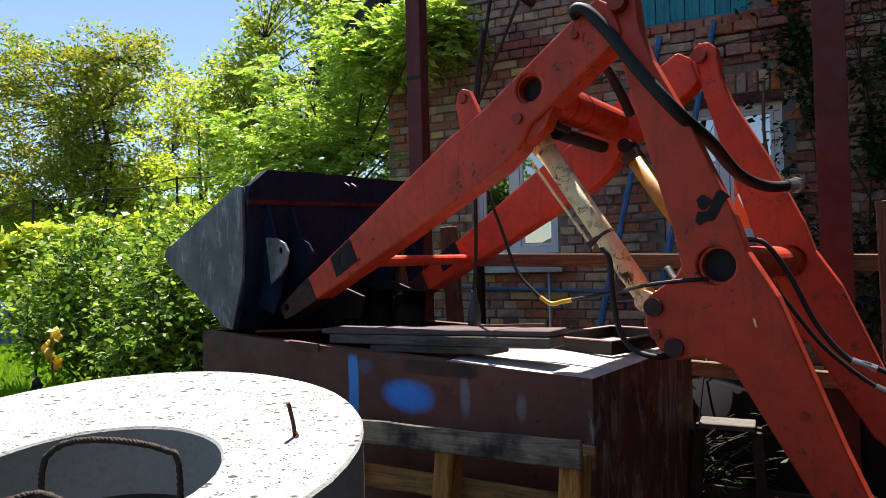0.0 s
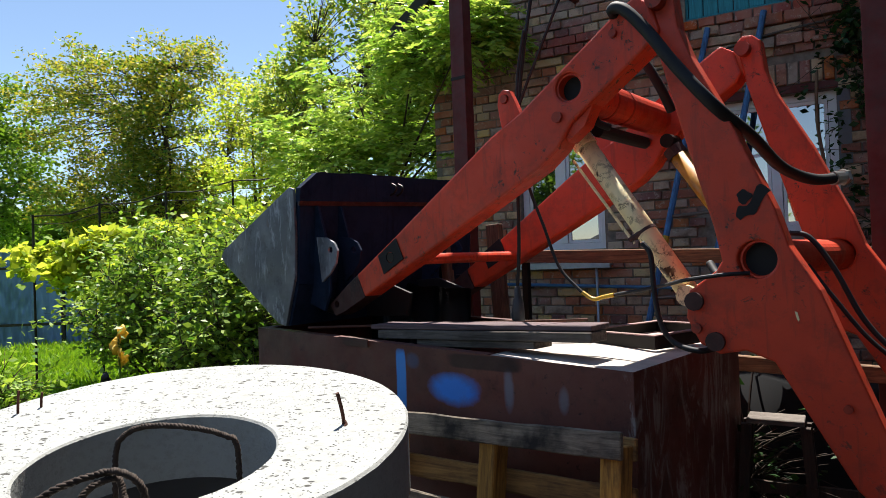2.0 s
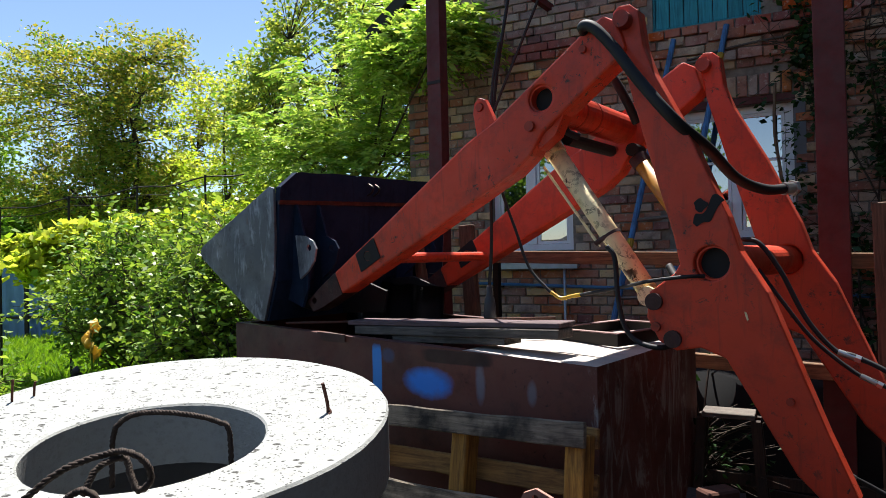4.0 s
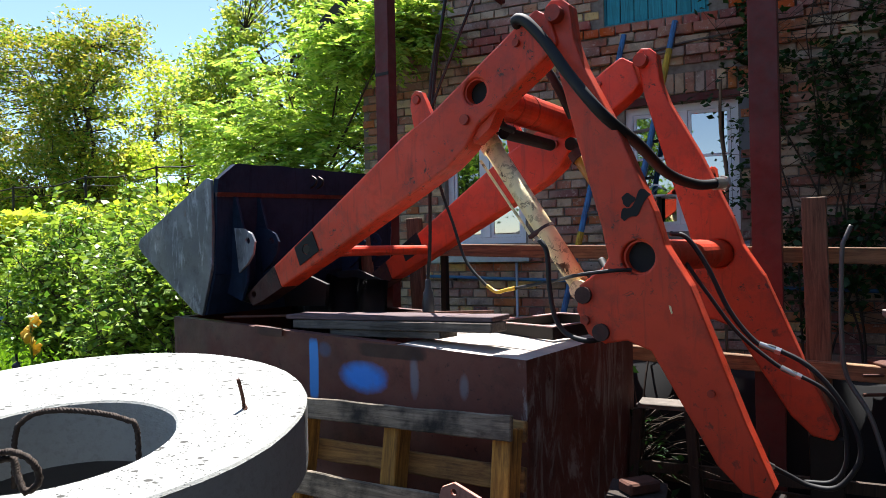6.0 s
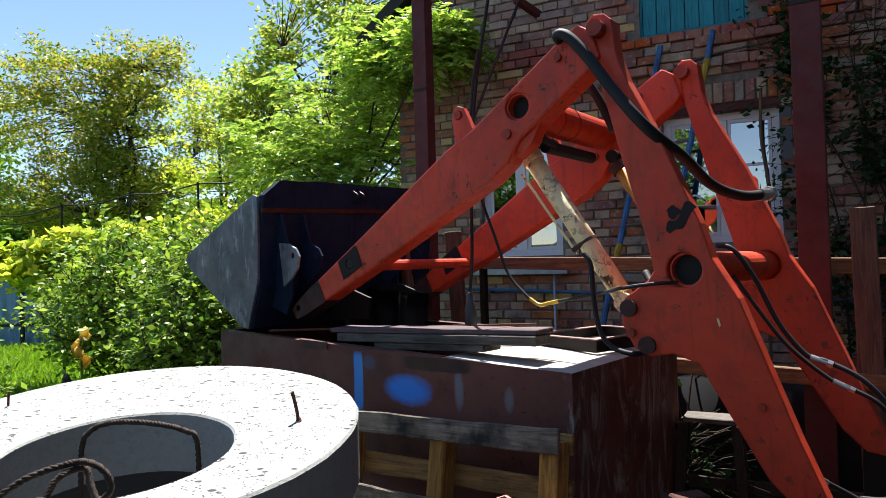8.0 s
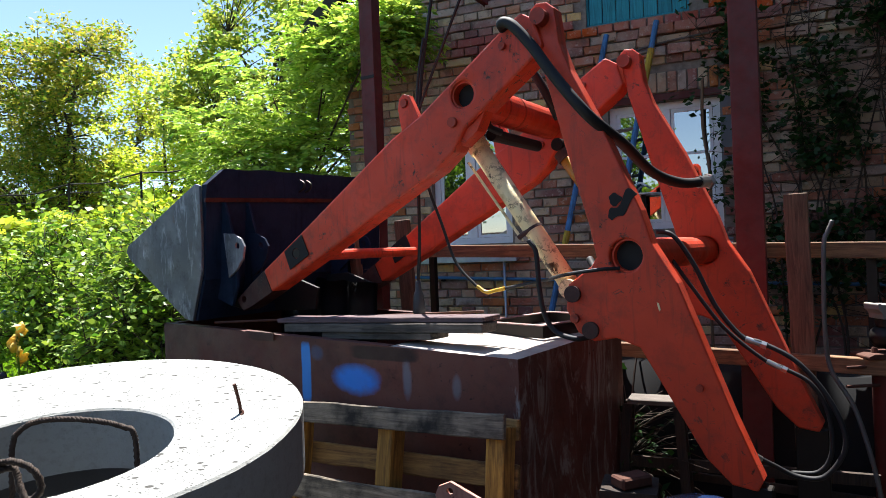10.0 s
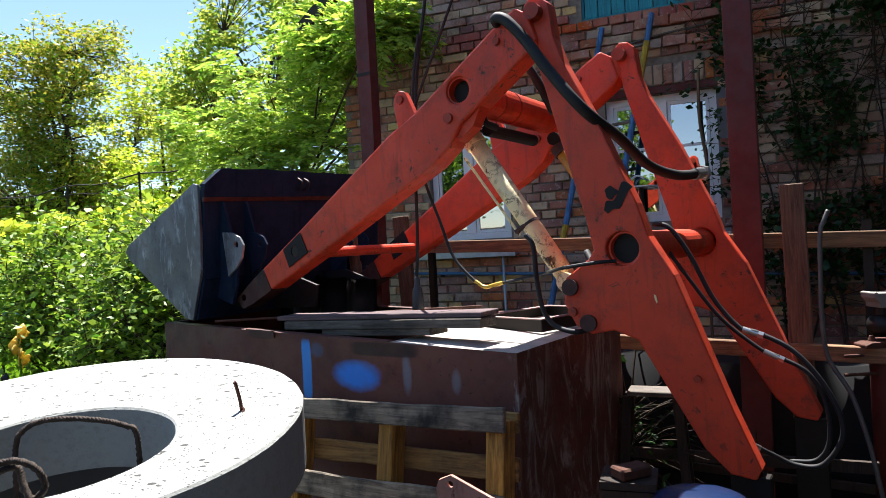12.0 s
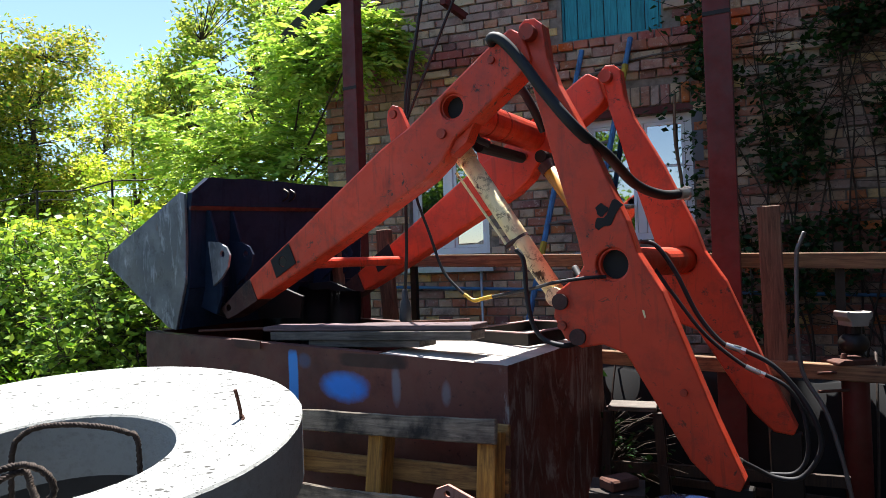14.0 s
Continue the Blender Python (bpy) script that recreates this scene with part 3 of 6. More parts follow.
def build_loader():
    root = thing("front_loader", "orange-red tractor front loader with bucket, paint worn and rusty", "loader", m=LM)
    boom = [(-2.24, 1.411), (-1.992, 1.574), (-1.445, 1.944), (-1.30, 2.02), (-0.897, 2.297), (-0.83, 2.335), (-0.775, 2.30),
            (-0.745, 2.20), (-0.774, 2.165), (-0.981, 2.019), (-1.085, 1.945), (-1.14, 1.86), (-1.224, 1.793), (-1.884, 1.457), (-2.19, 1.308)]
    foot = [(-2.44, 1.27), (-2.34, 1.345), (-2.242, 1.410), (-2.192, 1.307), (-2.33, 1.24), (-2.40, 1.215)]
    leg = [(-0.80, 2.34), (-0.775, 2.362), (-0.735, 2.358), (-0.705, 2.33), (-0.69, 2.20), (-0.656, 2.102), (-0.539, 1.867), (-0.421, 1.585), (-0.387, 1.47), (-0.309, 1.338),
           (-0.149, 0.91), (-0.073, 0.726), (-0.09, 0.69), (-0.164, 0.70), (-0.239, 0.773), (-0.44, 1.12), (-0.52, 1.15), (-0.60, 1.135), (-0.66, 1.165), (-0.702, 1.247),
           (-0.69, 1.335), (-0.60, 1.40), (-0.582, 1.43), (-0.603, 1.537), (-0.687, 1.844), (-0.765, 2.15)]
    ear = [(-1.40, 1.93), (-1.425, 2.07), (-1.418, 2.11), (-1.395, 2.13), (-1.365, 2.12), (-1.345, 2.08), (-1.30, 1.98), (-1.33, 1.92)]
    for k, off in enumerate((0.0, FAR)):
        mat = ORANGE
        bm = plate([(x + 0.03 * k, z) for x, z in boom], C0 + off, C1 + off, [(-1.09, 2.075, 0.052)], 0.010)
        b = part("boom_arm", bm, mat, root, "orange boom arm with scratched edges")
        # Foot split off the boom so that grease and shade can darken its colour.
        part("arm_foot", plate([(x + 0.03 * k, z) for x, z in foot], C0 + 0.004 + off, C1 - 0.004 + off, [(-2.39 + 0.03 * k, 1.272, 0.016)], 0.012), GREASY_SHADED, b, "greasy foot of the arm, its shade put into the dark colour")
        bm = plate([(x + k * (0.06 + 0.03 * max(0, 2.2 - z)), z) for x, z in leg], C0 + 0.02 + off, C1 - 0.015 + off, [(-0.478 + k * 0.083, 1.432, 0.058)], 0.009)
        g = part("rear_leg", bm, mat, root, "orange rear leg plate")
        part("pivot_ear", plate(ear, C0 + 0.03 + off, C0 + 0.06 + off, [(-1.39, 2.09, 0.018)], 0.003), mat, b)
        part("ear_pin", tube([(-1.39, C0 + 0.022 + off, 2.09), (-1.39, C0 + 0.075 + off, 2.09)], 0.0165, 12), DARKORANGE, b, "rusty pin in the ear")
        pins = bmesh.new()
        tube([(-0.752 + 0.045 * k, C0 - 0.022 + off, 2.30), (-0.752 + 0.045 * k, C1 + 0.02 + off, 2.30)], 0.030, 16, pins)
        part("apex_pin", pins, DARKORANGE, b)
        for (x, z, r) in ((-1.136, 1.972, 0.020), (-0.905, 2.225, 0.014)):
            part("pin", tube([(x, C0 - 0.014 + off, z), (x, C0 + 0.02 + off, z)], r, 14), DARKORANGE, b)
        for (x, z, r) in ((-0.672 + 0.09 * k, 1.302, 0.030), (-0.61 + 0.09 * k, 1.175, 0.030), (-0.667 + 0.09 * k, 1.215, 0.016), (-0.25 + 0.09 * k, 1.0, 0.012)):
            part("pin", tube([(x, C0 + 0.006 + off, z), (x, C0 + 0.04 + off, z)], r, 16), GREASY_SHADED if r > 0.02 else DARKORANGE, g, "dark greasy pin end")
        bm = plate([(-2.09, 1.497), (-1.975, 1.572), (-1.932, 1.478), (-2.055, 1.412)], C0 - 0.006 + off, C0 - 0.001 + off, [(-2.012, 1.487, 0.024)], 0.001)
        part("wear_plate", bm, FLAT_BLACK, b, "black greasy wear plate")
        part("bucket_pin", tube([(-2.012, C0 - 0.004 + off, 1.487), (-2.012, C0 + 0.05 + off, 1.487)], 0.022, 14), STEEL, b)
        # gusset below the boom
        part("gusset", plate([(-1.14, 1.96), (-1.06, 1.96), (-1.0, 2.01), (-1.04, 1.93), (-1.11, 1.88)], C0 + 0.02 + off, C1 - 0.02 + off, (), 0.002), ORANGE, b)
    part("cross_tube", pipe((-1.09, C0 + 0.012, 2.075), (-1.09, C1 + FAR - 0.012, 2.075), 0.0525, 0.046), ORANGE, root, "orange cross tube between the arms")
    part("cross_tube", pipe((-0.472, C0 + 0.03, 1.432), (-0.40, C1 + FAR - 0.03, 1.432), 0.0585, 0.052), ORANGE, root, "orange lower cross tube")
    part("tube_sleeve", pipe((-1.09, C1 + 0.004, 2.065), (-1.09, C0 + FAR - 0.004, 2.065), 0.070, 0.06), ORANGE, root, "wide orange cross tube")
    for y in (C1 + 0.16, C1 + 0.30):
        part("tube_band", pipe((-1.09, y, 2.065), (-1.09, y + 0.012, 2.065), 0.0725, 0.0705), DARKORANGE, root)
    # Black discs close the bores; the shade inside is put into their colour.
    part("bore_shade_disc", tube([(-1.09, C0 + 0.05, 2.075), (-1.09, C0 + 0.055, 2.075)], 0.0455, 20), FLAT_BLACK, root, "black disc for the shade inside the tube")
    part("bore_shade_disc", tube([(-0.471, C0 + 0.06, 1.432), (-0.471, C0 + 0.065, 1.432)], 0.0515, 20), FLAT_BLACK, root, "black disc for the shade inside the tube")
    part("tie_tube", tube([(-1.90, C0 + 0.05, 1.475), (-1.90, C1 + FAR - 0.05, 1.475)], 0.025, 14), ORANGE, root, "thin orange tie tube")
    # tar smeared on the leg: a dab and a slanting streak
    dab = [(-0.507 + (0.022 + 0.005 * math.sin(3 * q + 1)) * math.cos(q), 1.626 + (0.021 + 0.004 * math.cos(4 * q)) * math.sin(q)) for q in np.linspace(0, 2 * math.pi, 19)[:-1]]
    part("tar_patch", plate(dab, C0 + 0.0163, C0 + 0.0195, (), 0.0), FLAT_BLACK, root, "black tar dab on the leg")
    ridge = [(-0.438 - 0.088 * f, 1.648 - 0.092 * f + 0.012 * math.sin(f * 9), 0.019 + 0.004 * math.sin(f * 9 + 1) - 0.008 * abs(2 * f - 1) ** 3) for f in np.linspace(0, 1, 12)]
    streak = [(x - 0.72 * h, z + 0.69 * h) for x, z, h in ridge] + [(x + 0.72 * h, z - 0.69 * h) for x, z, h in reversed(ridge)]
    part("tar_patch", plate(streak, C0 + 0.0158, C0 + 0.0192, (), 0.0), FLAT_BLACK, root, "black tar streak on the leg")
    part("paint_scar", plate([(-0.378, 1.275), (-0.371, 1.272), (-0.366, 1.25), (-0.37, 1.245), (-0.375, 1.26)], C0 + 0.017, C0 + 0.0193, (), 0.0), CREAM, root, "pale chipped scar")
    # edge weld along the top of the boom
    part("weld_seam", plate([(-1.445, 1.957), (-1.30, 2.033), (-1.0, 2.24), (-1.0, 2.232), (-1.30, 2.024), (-1.445, 1.948)], C0 + 0.03, C1 - 0.03, (), 0.0), DARKORANGE, root)
    # lift cylinders between boom and leg
    for k, off in enumerate((0.0, 0.55)):
        y = 2.42 + off
        a, b = Vector((-1.15 + 0.15 * k, y, 1.925)), Vector((-0.735 + 0.15 * k, y, 1.30))
        d = (b - a)
        cyl = part("hydraulic_cylinder", tube([a + d * 0.02, a + d * 0.97], 0.038, 20), CREAM if k == 0 else YELLOW, root, "cream hydraulic cylinder with flaking paint" if k == 0 else "ochre yellow hydraulic cylinder", True)
        part("end_collar", tube([a + d * 0.015, a + d * 0.075], 0.045, 20), CREAM if k == 0 else GREASY_SHADED, cyl)
        part("band", tube([a + d * 0.605, a + d * 0.62], 0.041, 20), GREASY_SHADED, cyl, "rusty clamp band")
        part("rod_eye", tube([b - d * 0.02 + Vector((0, -0.045, 0)), b - d * 0.02 + Vector((0, 0.045, 0))], 0.036, 16), CREAM, cyl)
        part("cap_eye", tube([a + Vector((0.0, -0.05, 0.02)), a + Vector((0.0, 0.05, 0.02))], 0.030, 16), STEEL, cyl)
        if k == 0:
            line = tube([a + d * 0.1 + Vector((-0.06, -0.02, -0.03)), a + d * 0.35 + Vector((-0.055, -0.03, -0.02)), a + d * 0.68 + Vector((-0.06, -0.03, 0))], 0.006, 8)
            part("oil_line", line, CREAM, cyl)
            part("oil_elbow", tube([a + d * 0.66 + Vector((-0.07, -0.03, 0)), a + d * 0.66 + Vector((-0.02, -0.03, 0.03))], 0.010, 10), GREASY_SHADED, cyl)
    part("top_link", tube([(-1.09, 2.46, 1.945), (-1.09, 2.90, 1.945)], 0.026, 14), FLAT_BLACK, root, "black upper hydraulic rod")
    # bucket
    yb0, yb1 = 2.10, 3.48
    side = [(-2.512, 1.835), (-2.545, 1.845), (-3.12, 1.562), (-3.14, 1.53), (-3.11, 1.49), (-2.66, 1.185), (-2.60, 1.172), (-2.52, 1.41), (-2.508, 1.60)]
    bucket = part("bucket", plate(side, yb0, yb0 + 0.016, (), 0.003), BUCKETSIDE, root, "scuffed grey steel bucket")
    part("side_plate", plate(side, yb1 - 0.016, yb1, (), 0.003), BUCKETSIDE, bucket)
    b = bmesh.new()
    hexa([(-2.515, yb0 + 0.018, 1.375), (-2.535, yb0 + 0.018, 1.375), (-2.535, yb1 - 0.018, 1.375), (-2.515, yb1 - 0.018, 1.375), (-2.485, yb0 + 0.018, 1.80), (-2.505, yb0 + 0.018, 1.80), (-2.505, yb1 - 0.018, 1.80), (-2.485, yb1 - 0.018, 1.80)], b)
    hexa([(-2.585, yb0 + 0.018, 1.175), (-2.605, yb0 + 0.018, 1.175), (-2.605, yb1 - 0.018, 1.175), (-2.585, yb1 - 0.018, 1.175), (-2.515, yb0 + 0.018, 1.372), (-2.535, yb0 + 0.018, 1.372), (-2.535, yb1 - 0.018, 1.372), (-2.515, yb1 - 0.018, 1.372)], b)
    part("back_sheet", b, BUCKETM, bucket, "rusty bucket back with shade and blue skylight in its colour")
    # the lip: a band with cut corners, bent a little along its top
    def lip(z_low, z_high, front, back, wave):
        b = bmesh.new()
        rings = []
        for i in range(41):
            f = i / 40
            c = yb0 + 0.004 + (yb1 - yb0 - 0.008) * f
            cut = max(0.0, 0.085 - 0.75 * min(c - yb0, yb1 - c))
            top = z_high + 0.036 * f - cut + wave * noise.noise((c * 5, 3, 0)) * (1 if cut == 0 else 0)
            lowz = z_low + 0.05 * f
            bow = 0.004 * noise.noise((c * 3, 1, 2))
            rings.append([b.verts.new(p) for p in ((front + bow, c, lowz), (front + 0.012 + bow, c, max(top, lowz + 0.02)), (back, c, max(top, lowz + 0.02)), (back, c, lowz))])
        for u, w in zip(rings, rings[1:]):
            for i in range(4):
                b.faces.new((u[i], u[(i + 1) % 4], w[(i + 1) % 4], w[i]))
        b.faces.new(rings[0]), b.faces.new(rings[-1])
        return b
    part("top_band", lip(1.768, 1.918, -2.472, -2.495, 0.012), BUCKETM, bucket, "folded steel top band, shade put into its dark colour")
    part("seam", lip(1.752, 1.7665, -2.480, -2.4845, 0.0), GREASY_SHADED, bucket, "rusty weld seam under the band")
    b = bmesh.new()
    hexa([(-2.655, yb0 + 0.018, 1.195), (-3.105, yb0 + 0.018, 1.495), (-3.105, yb1 - 0.018, 1.495), (-2.655, yb1 - 0.018, 1.195), (-2.64, yb0 + 0.018, 1.21), (-3.10, yb0 + 0.018, 1.51), (-3.10, yb1 - 0.018, 1.51), (-2.64, yb1 - 0.018, 1.21)], b)
    hexa([(-2.55, yb0 + 0.018, 1.80), (-3.11, yb0 + 0.018, 1.535), (-3.11, yb1 - 0.018, 1.535), (-2.55, yb1 - 0.018, 1.80), (-2.545, yb0 + 0.018, 1.815), (-3.105, yb0 + 0.018, 1.55), (-3.105, yb1 - 0.018, 1.55), (-2.545, yb1 - 0.018, 1.815)], b)
    part("floor_sheet", b, BUCKETM, bucket)
    for y in (C0 - 0.02, C1 + 0.02, C0 + FAR - 0.02, C1 + FAR + 0.02):
        rib = [(-2.51, 1.78), (-2.515, 1.40), (-2.56, 1.28), (-2.44, 1.24), (-2.40, 1.33), (-2.39, 1.50), (-2.47, 1.75)]
        part("rib", plate(rib, y - 0.008, y + 0.008, (), 0.002), BUCKETM, bucket)
        lug = [(-2.47, 1.60), (-2.40, 1.595), (-2.345, 1.57), (-2.32, 1.53), (-2.335, 1.47), (-2.38, 1.42), (-2.44, 1.38)]
        part("lug", plate(lug, y - 0.022, y - 0.009, [(-2.372, 1.535, 0.016)], 0.002), BUCKETSIDE if abs(y - C0 + 0.02) < 0.01 else BUCKETM, bucket, "bare steel mounting lug")
    for y in (2.72, 2.77):
        part("hook_eye", tube(curve_pts([(-2.462, y, 1.83), (-2.43, y, 1.845), (-2.42, y, 1.872), (-2.455, y, 1.895)], 5), 0.006, 8), STEEL, bucket)
    # linkage to the bucket foot
    for off in (0.0, FAR):
        part("foot_link", tube([(-2.42, C0 + 0.055 + off, 1.245), (-2.53, C0 + 0.055 + off, 1.27)], 0.035, 12), STEEL, root)
    # black plates between the arm feet, added for the dark shade there
    shade_outline = [(-2.47, 1.19), (-2.50, 1.36), (-2.34, 1.37), (-2.16, 1.31), (-2.18, 1.20)]
    for y in (2.52, 2.95):
        part("shade_plate", plate(shade_outline, y, y + 0.02, (), 0.002), FLAT_BLACK, root, "black plate put in for the shade between the arm feet")
    # pivot pedestals carry the legs
    for off in (0.0, FAR):
        pb = bmesh.new()
        box(-0.17 + off * 0.12, -0.05 + off * 0.12, C0 + 0.035 + off, C1 - 0.03 + off, 0.0, 0.70, 0.004, pb)
        box(-0.26, 0.04, C0 - 0.02 + off, C1 + 0.03 + off, 0.0, 0.02, bm=pb)
        part("pedestal", pb, STEEL, root, "dark steel pivot pedestal")
    return root


LOADER = build_loader()

# ---- tank ----
def build_tank():
    root = thing("steel_tank", "brown primed rectangular steel tank with blue spray marks", "tank", m=LM)
    s0, s1, c0, c1 = -2.83, -0.82, 2.10, 3.18
    zl, zr = 1.16, 1.085
    b = bmesh.new()
    t = 0.012
    n = 12
    # front sheet with slight dents
    def sheet(p, q, zp, zq, nx, ny, nrm, amp):
        vs = []
        for i in range(nx + 1):
            row = []
            for j in range(ny + 1):
                u, v = i / nx, j / ny
                x = p[0] + (q[0] - p[0]) * u
                y = p[1] + (q[1] - p[1]) * u
                z = (zp + (zq - zp) * u) * v
                edge = min(u, 1 - u, v, 1 - v)
                k = amp * noise.noise((x * 2.1, y * 2.1, z * 2.4)) * min(1, edge * 6)
                row.append(b.verts.new((x + nrm[0] * k, y + nrm[1] * k, z)))
            vs.append(row)
        for i in range(nx):
            for j in range(ny):
                b.faces.new((vs[i][j], vs[i + 1][j], vs[i + 1][j + 1], vs[i][j + 1]))
    sheet((s0, c0), (s1, c0), zl, zr, 24, 10, (0, -1), 0.018)
    sheet((s1, c0), (s1, c1), zr, zr - 0.01, 12, 10, (1, 0), 0.02)
    sheet((s1, c1), (s0, c1), zr - 0.01, zl, 8, 4, (0, 1), 0.0)
    sheet((s0, c1), (s0, c0), zl, zl, 8, 4, (-1, 0), 0.0)
    part("shell", b, TANK, root, "dented brown shell", True)
    # top: an open mouth to the one side, a plate to the other
    b = bmesh.new()
    nx, ny = 20, 10
    sp0 = -1.40
    g = []
    for i in range(nx + 1):
        row = []
        for j in range(ny + 1):
            u, v = i / nx, j / ny
            x = sp0 + (s1 - sp0) * u
            y = c0 + (c1 - c0) * v
            z = zl + (zr - zl) * (x - s0) / (s1 - s0) - 0.004 + 0.006 * noise.noise((x * 4, y * 4, 3)) * min(1, 8 * min(u, 1 - u, v, 1 - v))
            row.append(b.verts.new((x, y, z)))
        g.append(row)
    for i in range(nx):
        for j in range(ny):
            b.faces.new((g[i][j], g[i + 1][j], g[i + 1][j + 1], g[i][j + 1]))
    part("top_plate", b, plain("dusty_steel_top", "b3aaa0", 0.75, 0, 0.35, 9), root, "dusty pale steel top plate", True)
    b = bmesh.new()
    for y0, y1 in ((c0, c0 + 0.05), (c1 - 0.05, c1)):
        za = zl
        zb = zl + (zr - zl) * (sp0 - s0) / (s1 - s0)
        hexa([(s0, y0, za - 0.008), (sp0, y0, zb - 0.008), (sp0, y1, zb - 0.008), (s0, y1, za - 0.008), (s0, y0, za), (sp0, y0, zb), (sp0, y1, zb), (s0, y1, za)], b)
    box(s0, s0 + 0.05, c0 + 0.05, c1 - 0.05, zl - 0.008, zl, bm=b)
    part("rim", b, TANK, root, "folded rim")
    part("dark_bottom", box(s0 + 0.02, sp0, c0 + 0.02, c1 - 0.02, 0.30, 0.32), STEEL, root)
    return root


TANK_OB = build_tank()

# ---- concrete ring ----
RB, RA = 0.12, -0.01


def ring_z(x, y):
    return 1.05 + RA * (x + 0.7) + RB * (y - 1.4)


def build_well():
    root = thing("well_cover_slab", "pale concrete well cover slab with a round opening", "concrete slab")
    b = bmesh.new()
    ox, oy, orr = -0.738, 1.572, 0.592
    ix, iy, irr = -0.688, 1.412, 0.267
    n = 96
    thick = 0.165
    loops = {"ot": [], "ob": [], "it": [], "ib": [], "ot2": [], "it2": []}
    for k in range(n):
        a = 2 * math.pi * k / n
        wob = 1 + 0.006 * noise.noise((math.cos(a) * 3, math.sin(a) * 3, 1)) + 0.004 * noise.noise((math.cos(a) * 14, math.sin(a) * 14, 5))
        for key, cx, cy, r, dz in (("ot", ox, oy, orr - 0.006, 0), ("ot2", ox, oy, orr, -0.006), ("ob", ox, oy, orr, -thick), ("it", ix, iy, irr + 0.005, 0), ("it2", ix, iy, irr, -0.005), ("ib", ix, iy, irr + 0.01, -thick)):
            x, y = cx + r * wob * math.cos(a), cy + r * wob * math.sin(a)
            loops[key].append(b.verts.new((x, y, ring_z(x, y) + dz)))
    for p, q in (("ot", "ot2"), ("ot2", "ob"), ("ob", "ib"), ("ib", "it2"), ("it2", "it"), ("it", "ot")):
        for k in range(n):
            b.faces.new((loops[p][k], loops[p][(k + 1) % n], loops[q][(k + 1) % n], loops[q][k]))
    part("slab", b, CONCRETE, root, "pitted sunlit concrete")
    return root


def rope(name, ctrl, r, parent, mat, label="", turns=40):
    """Twisted strands round a smooth line."""
    pts = curve_pts(ctrl, 10)
    b = bmesh.new()
    n = len(pts)
    for s in range(3):
        out = []
        up = None
        for i, p in enumerate(pts):
            a = (pts[min(i + 1, n - 1)] - pts[max(i - 1, 0)]).normalized()
            up = a.orthogonal().normalized() if up is None else (up - a * up.dot(a)).normalized()
            sd = a.cross(up)
            ph = 2 * math.pi * (turns * i / n + s / 3)
            out.append(p + (up * math.cos(ph) + sd * math.sin(ph)) * r * 0.55)
        tube(out, r * 0.62, 6, b)
    return part(name, b, mat, parent, label, True)


build_well()
RUST = plain("rusty_iron", "5a3526", 0.85, 0.2, 0.5, 40)
ROPE = plain("dark_wire_rope", "3a2c22", 0.8, 0.2, 0.5, 60)


def build_well_parts():
    r = thing("lifting_loop", "rusty twisted wire rope lifting loop in the slab opening", "wire rope")
    rope("strand", [(-0.802, 1.45, 0.93), (-0.797, 1.45, 1.052), (-0.776, 1.45, 1.089), (-0.735, 1.45, 1.108), (-0.668, 1.45, 1.111), (-0.589, 1.45, 1.102), (-0.536, 1.45, 1.087), (-0.509, 1.45, 1.063), (-0.505, 1.45, 0.93)], 0.0068, r, ROPE, turns=22)
    r = thing("wire_rope_coil", "coiled dark wire rope lying on the concrete slab", "wire rope")
    rope("coil", [(-0.75, 1.02, 1.03), (-0.68, 1.06, 1.09), (-0.608, 1.1, 1.112), (-0.566, 1.1, 1.112), (-0.536, 1.1, 1.092), (-0.528, 1.1, 1.06), (-0.547, 1.09, 1.045), (-0.567, 1.1, 1.07), (-0.585, 1.11, 1.10), (-0.62, 1.08, 1.09), (-0.63, 1.05, 1.05)], 0.0066, r, ROPE, turns=26)
    rope("coil", [(-0.66, 0.98, 1.01), (-0.63, 1.0, 1.06), (-0.60, 1.0, 1.075), (-0.575, 1.0, 1.06), (-0.565, 1.0, 1.03), (-0.585, 1.0, 1.015), (-0.605, 1.0, 1.03), (-0.60, 0.99, 1.06)], 0.0066, r, ROPE, turns=20)
    r = thing("rebar_stub", "short rusty steel rod standing out of the concrete", "rebar")
    part("rod", tube(curve_pts([(-0.305, 1.612, 1.05), (-0.306, 1.611, 1.09), (-0.314, 1.607, 1.135), (-0.317, 1.604, 1.149)], 4), 0.0048, 8), RUST, r)
    part("rod_hook", tube(curve_pts([(-0.306, 1.611, 1.084), (-0.297, 1.606, 1.074), (-0.302, 1.598, 1.068)], 4), 0.0035, 6), RUST, r)
    for x, y, h in ((-1.228, 1.694, 0.062), (-1.198, 1.745, 0.042)):
        r = thing("rebar_stub", "thin rusty wire end standing out of the slab", "rebar", "wire ends in the slab")
        z = ring_z(x, y)
        part("rod", tube(curve_pts([(x, y, z - 0.03), (x + 0.002, y, z + h * 0.5), (x + 0.005, y, z + h)], 4), 0.0035, 8), RUST, r)
    # the well ring below, a thing of its own
    b = pipe((-0.72, 1.565, 0.0), (-0.72, 1.565, 0.865), 0.515, 0.44, 64)
    for v in b.verts:
        if v.co.z > 0.5:
            v.co.z = ring_z(v.co.x, v.co.y) - 0.169
    w = thing("well_ring", "grey cast concrete well ring standing on the ground", "concrete ring")
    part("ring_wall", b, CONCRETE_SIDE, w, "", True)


build_well_parts()

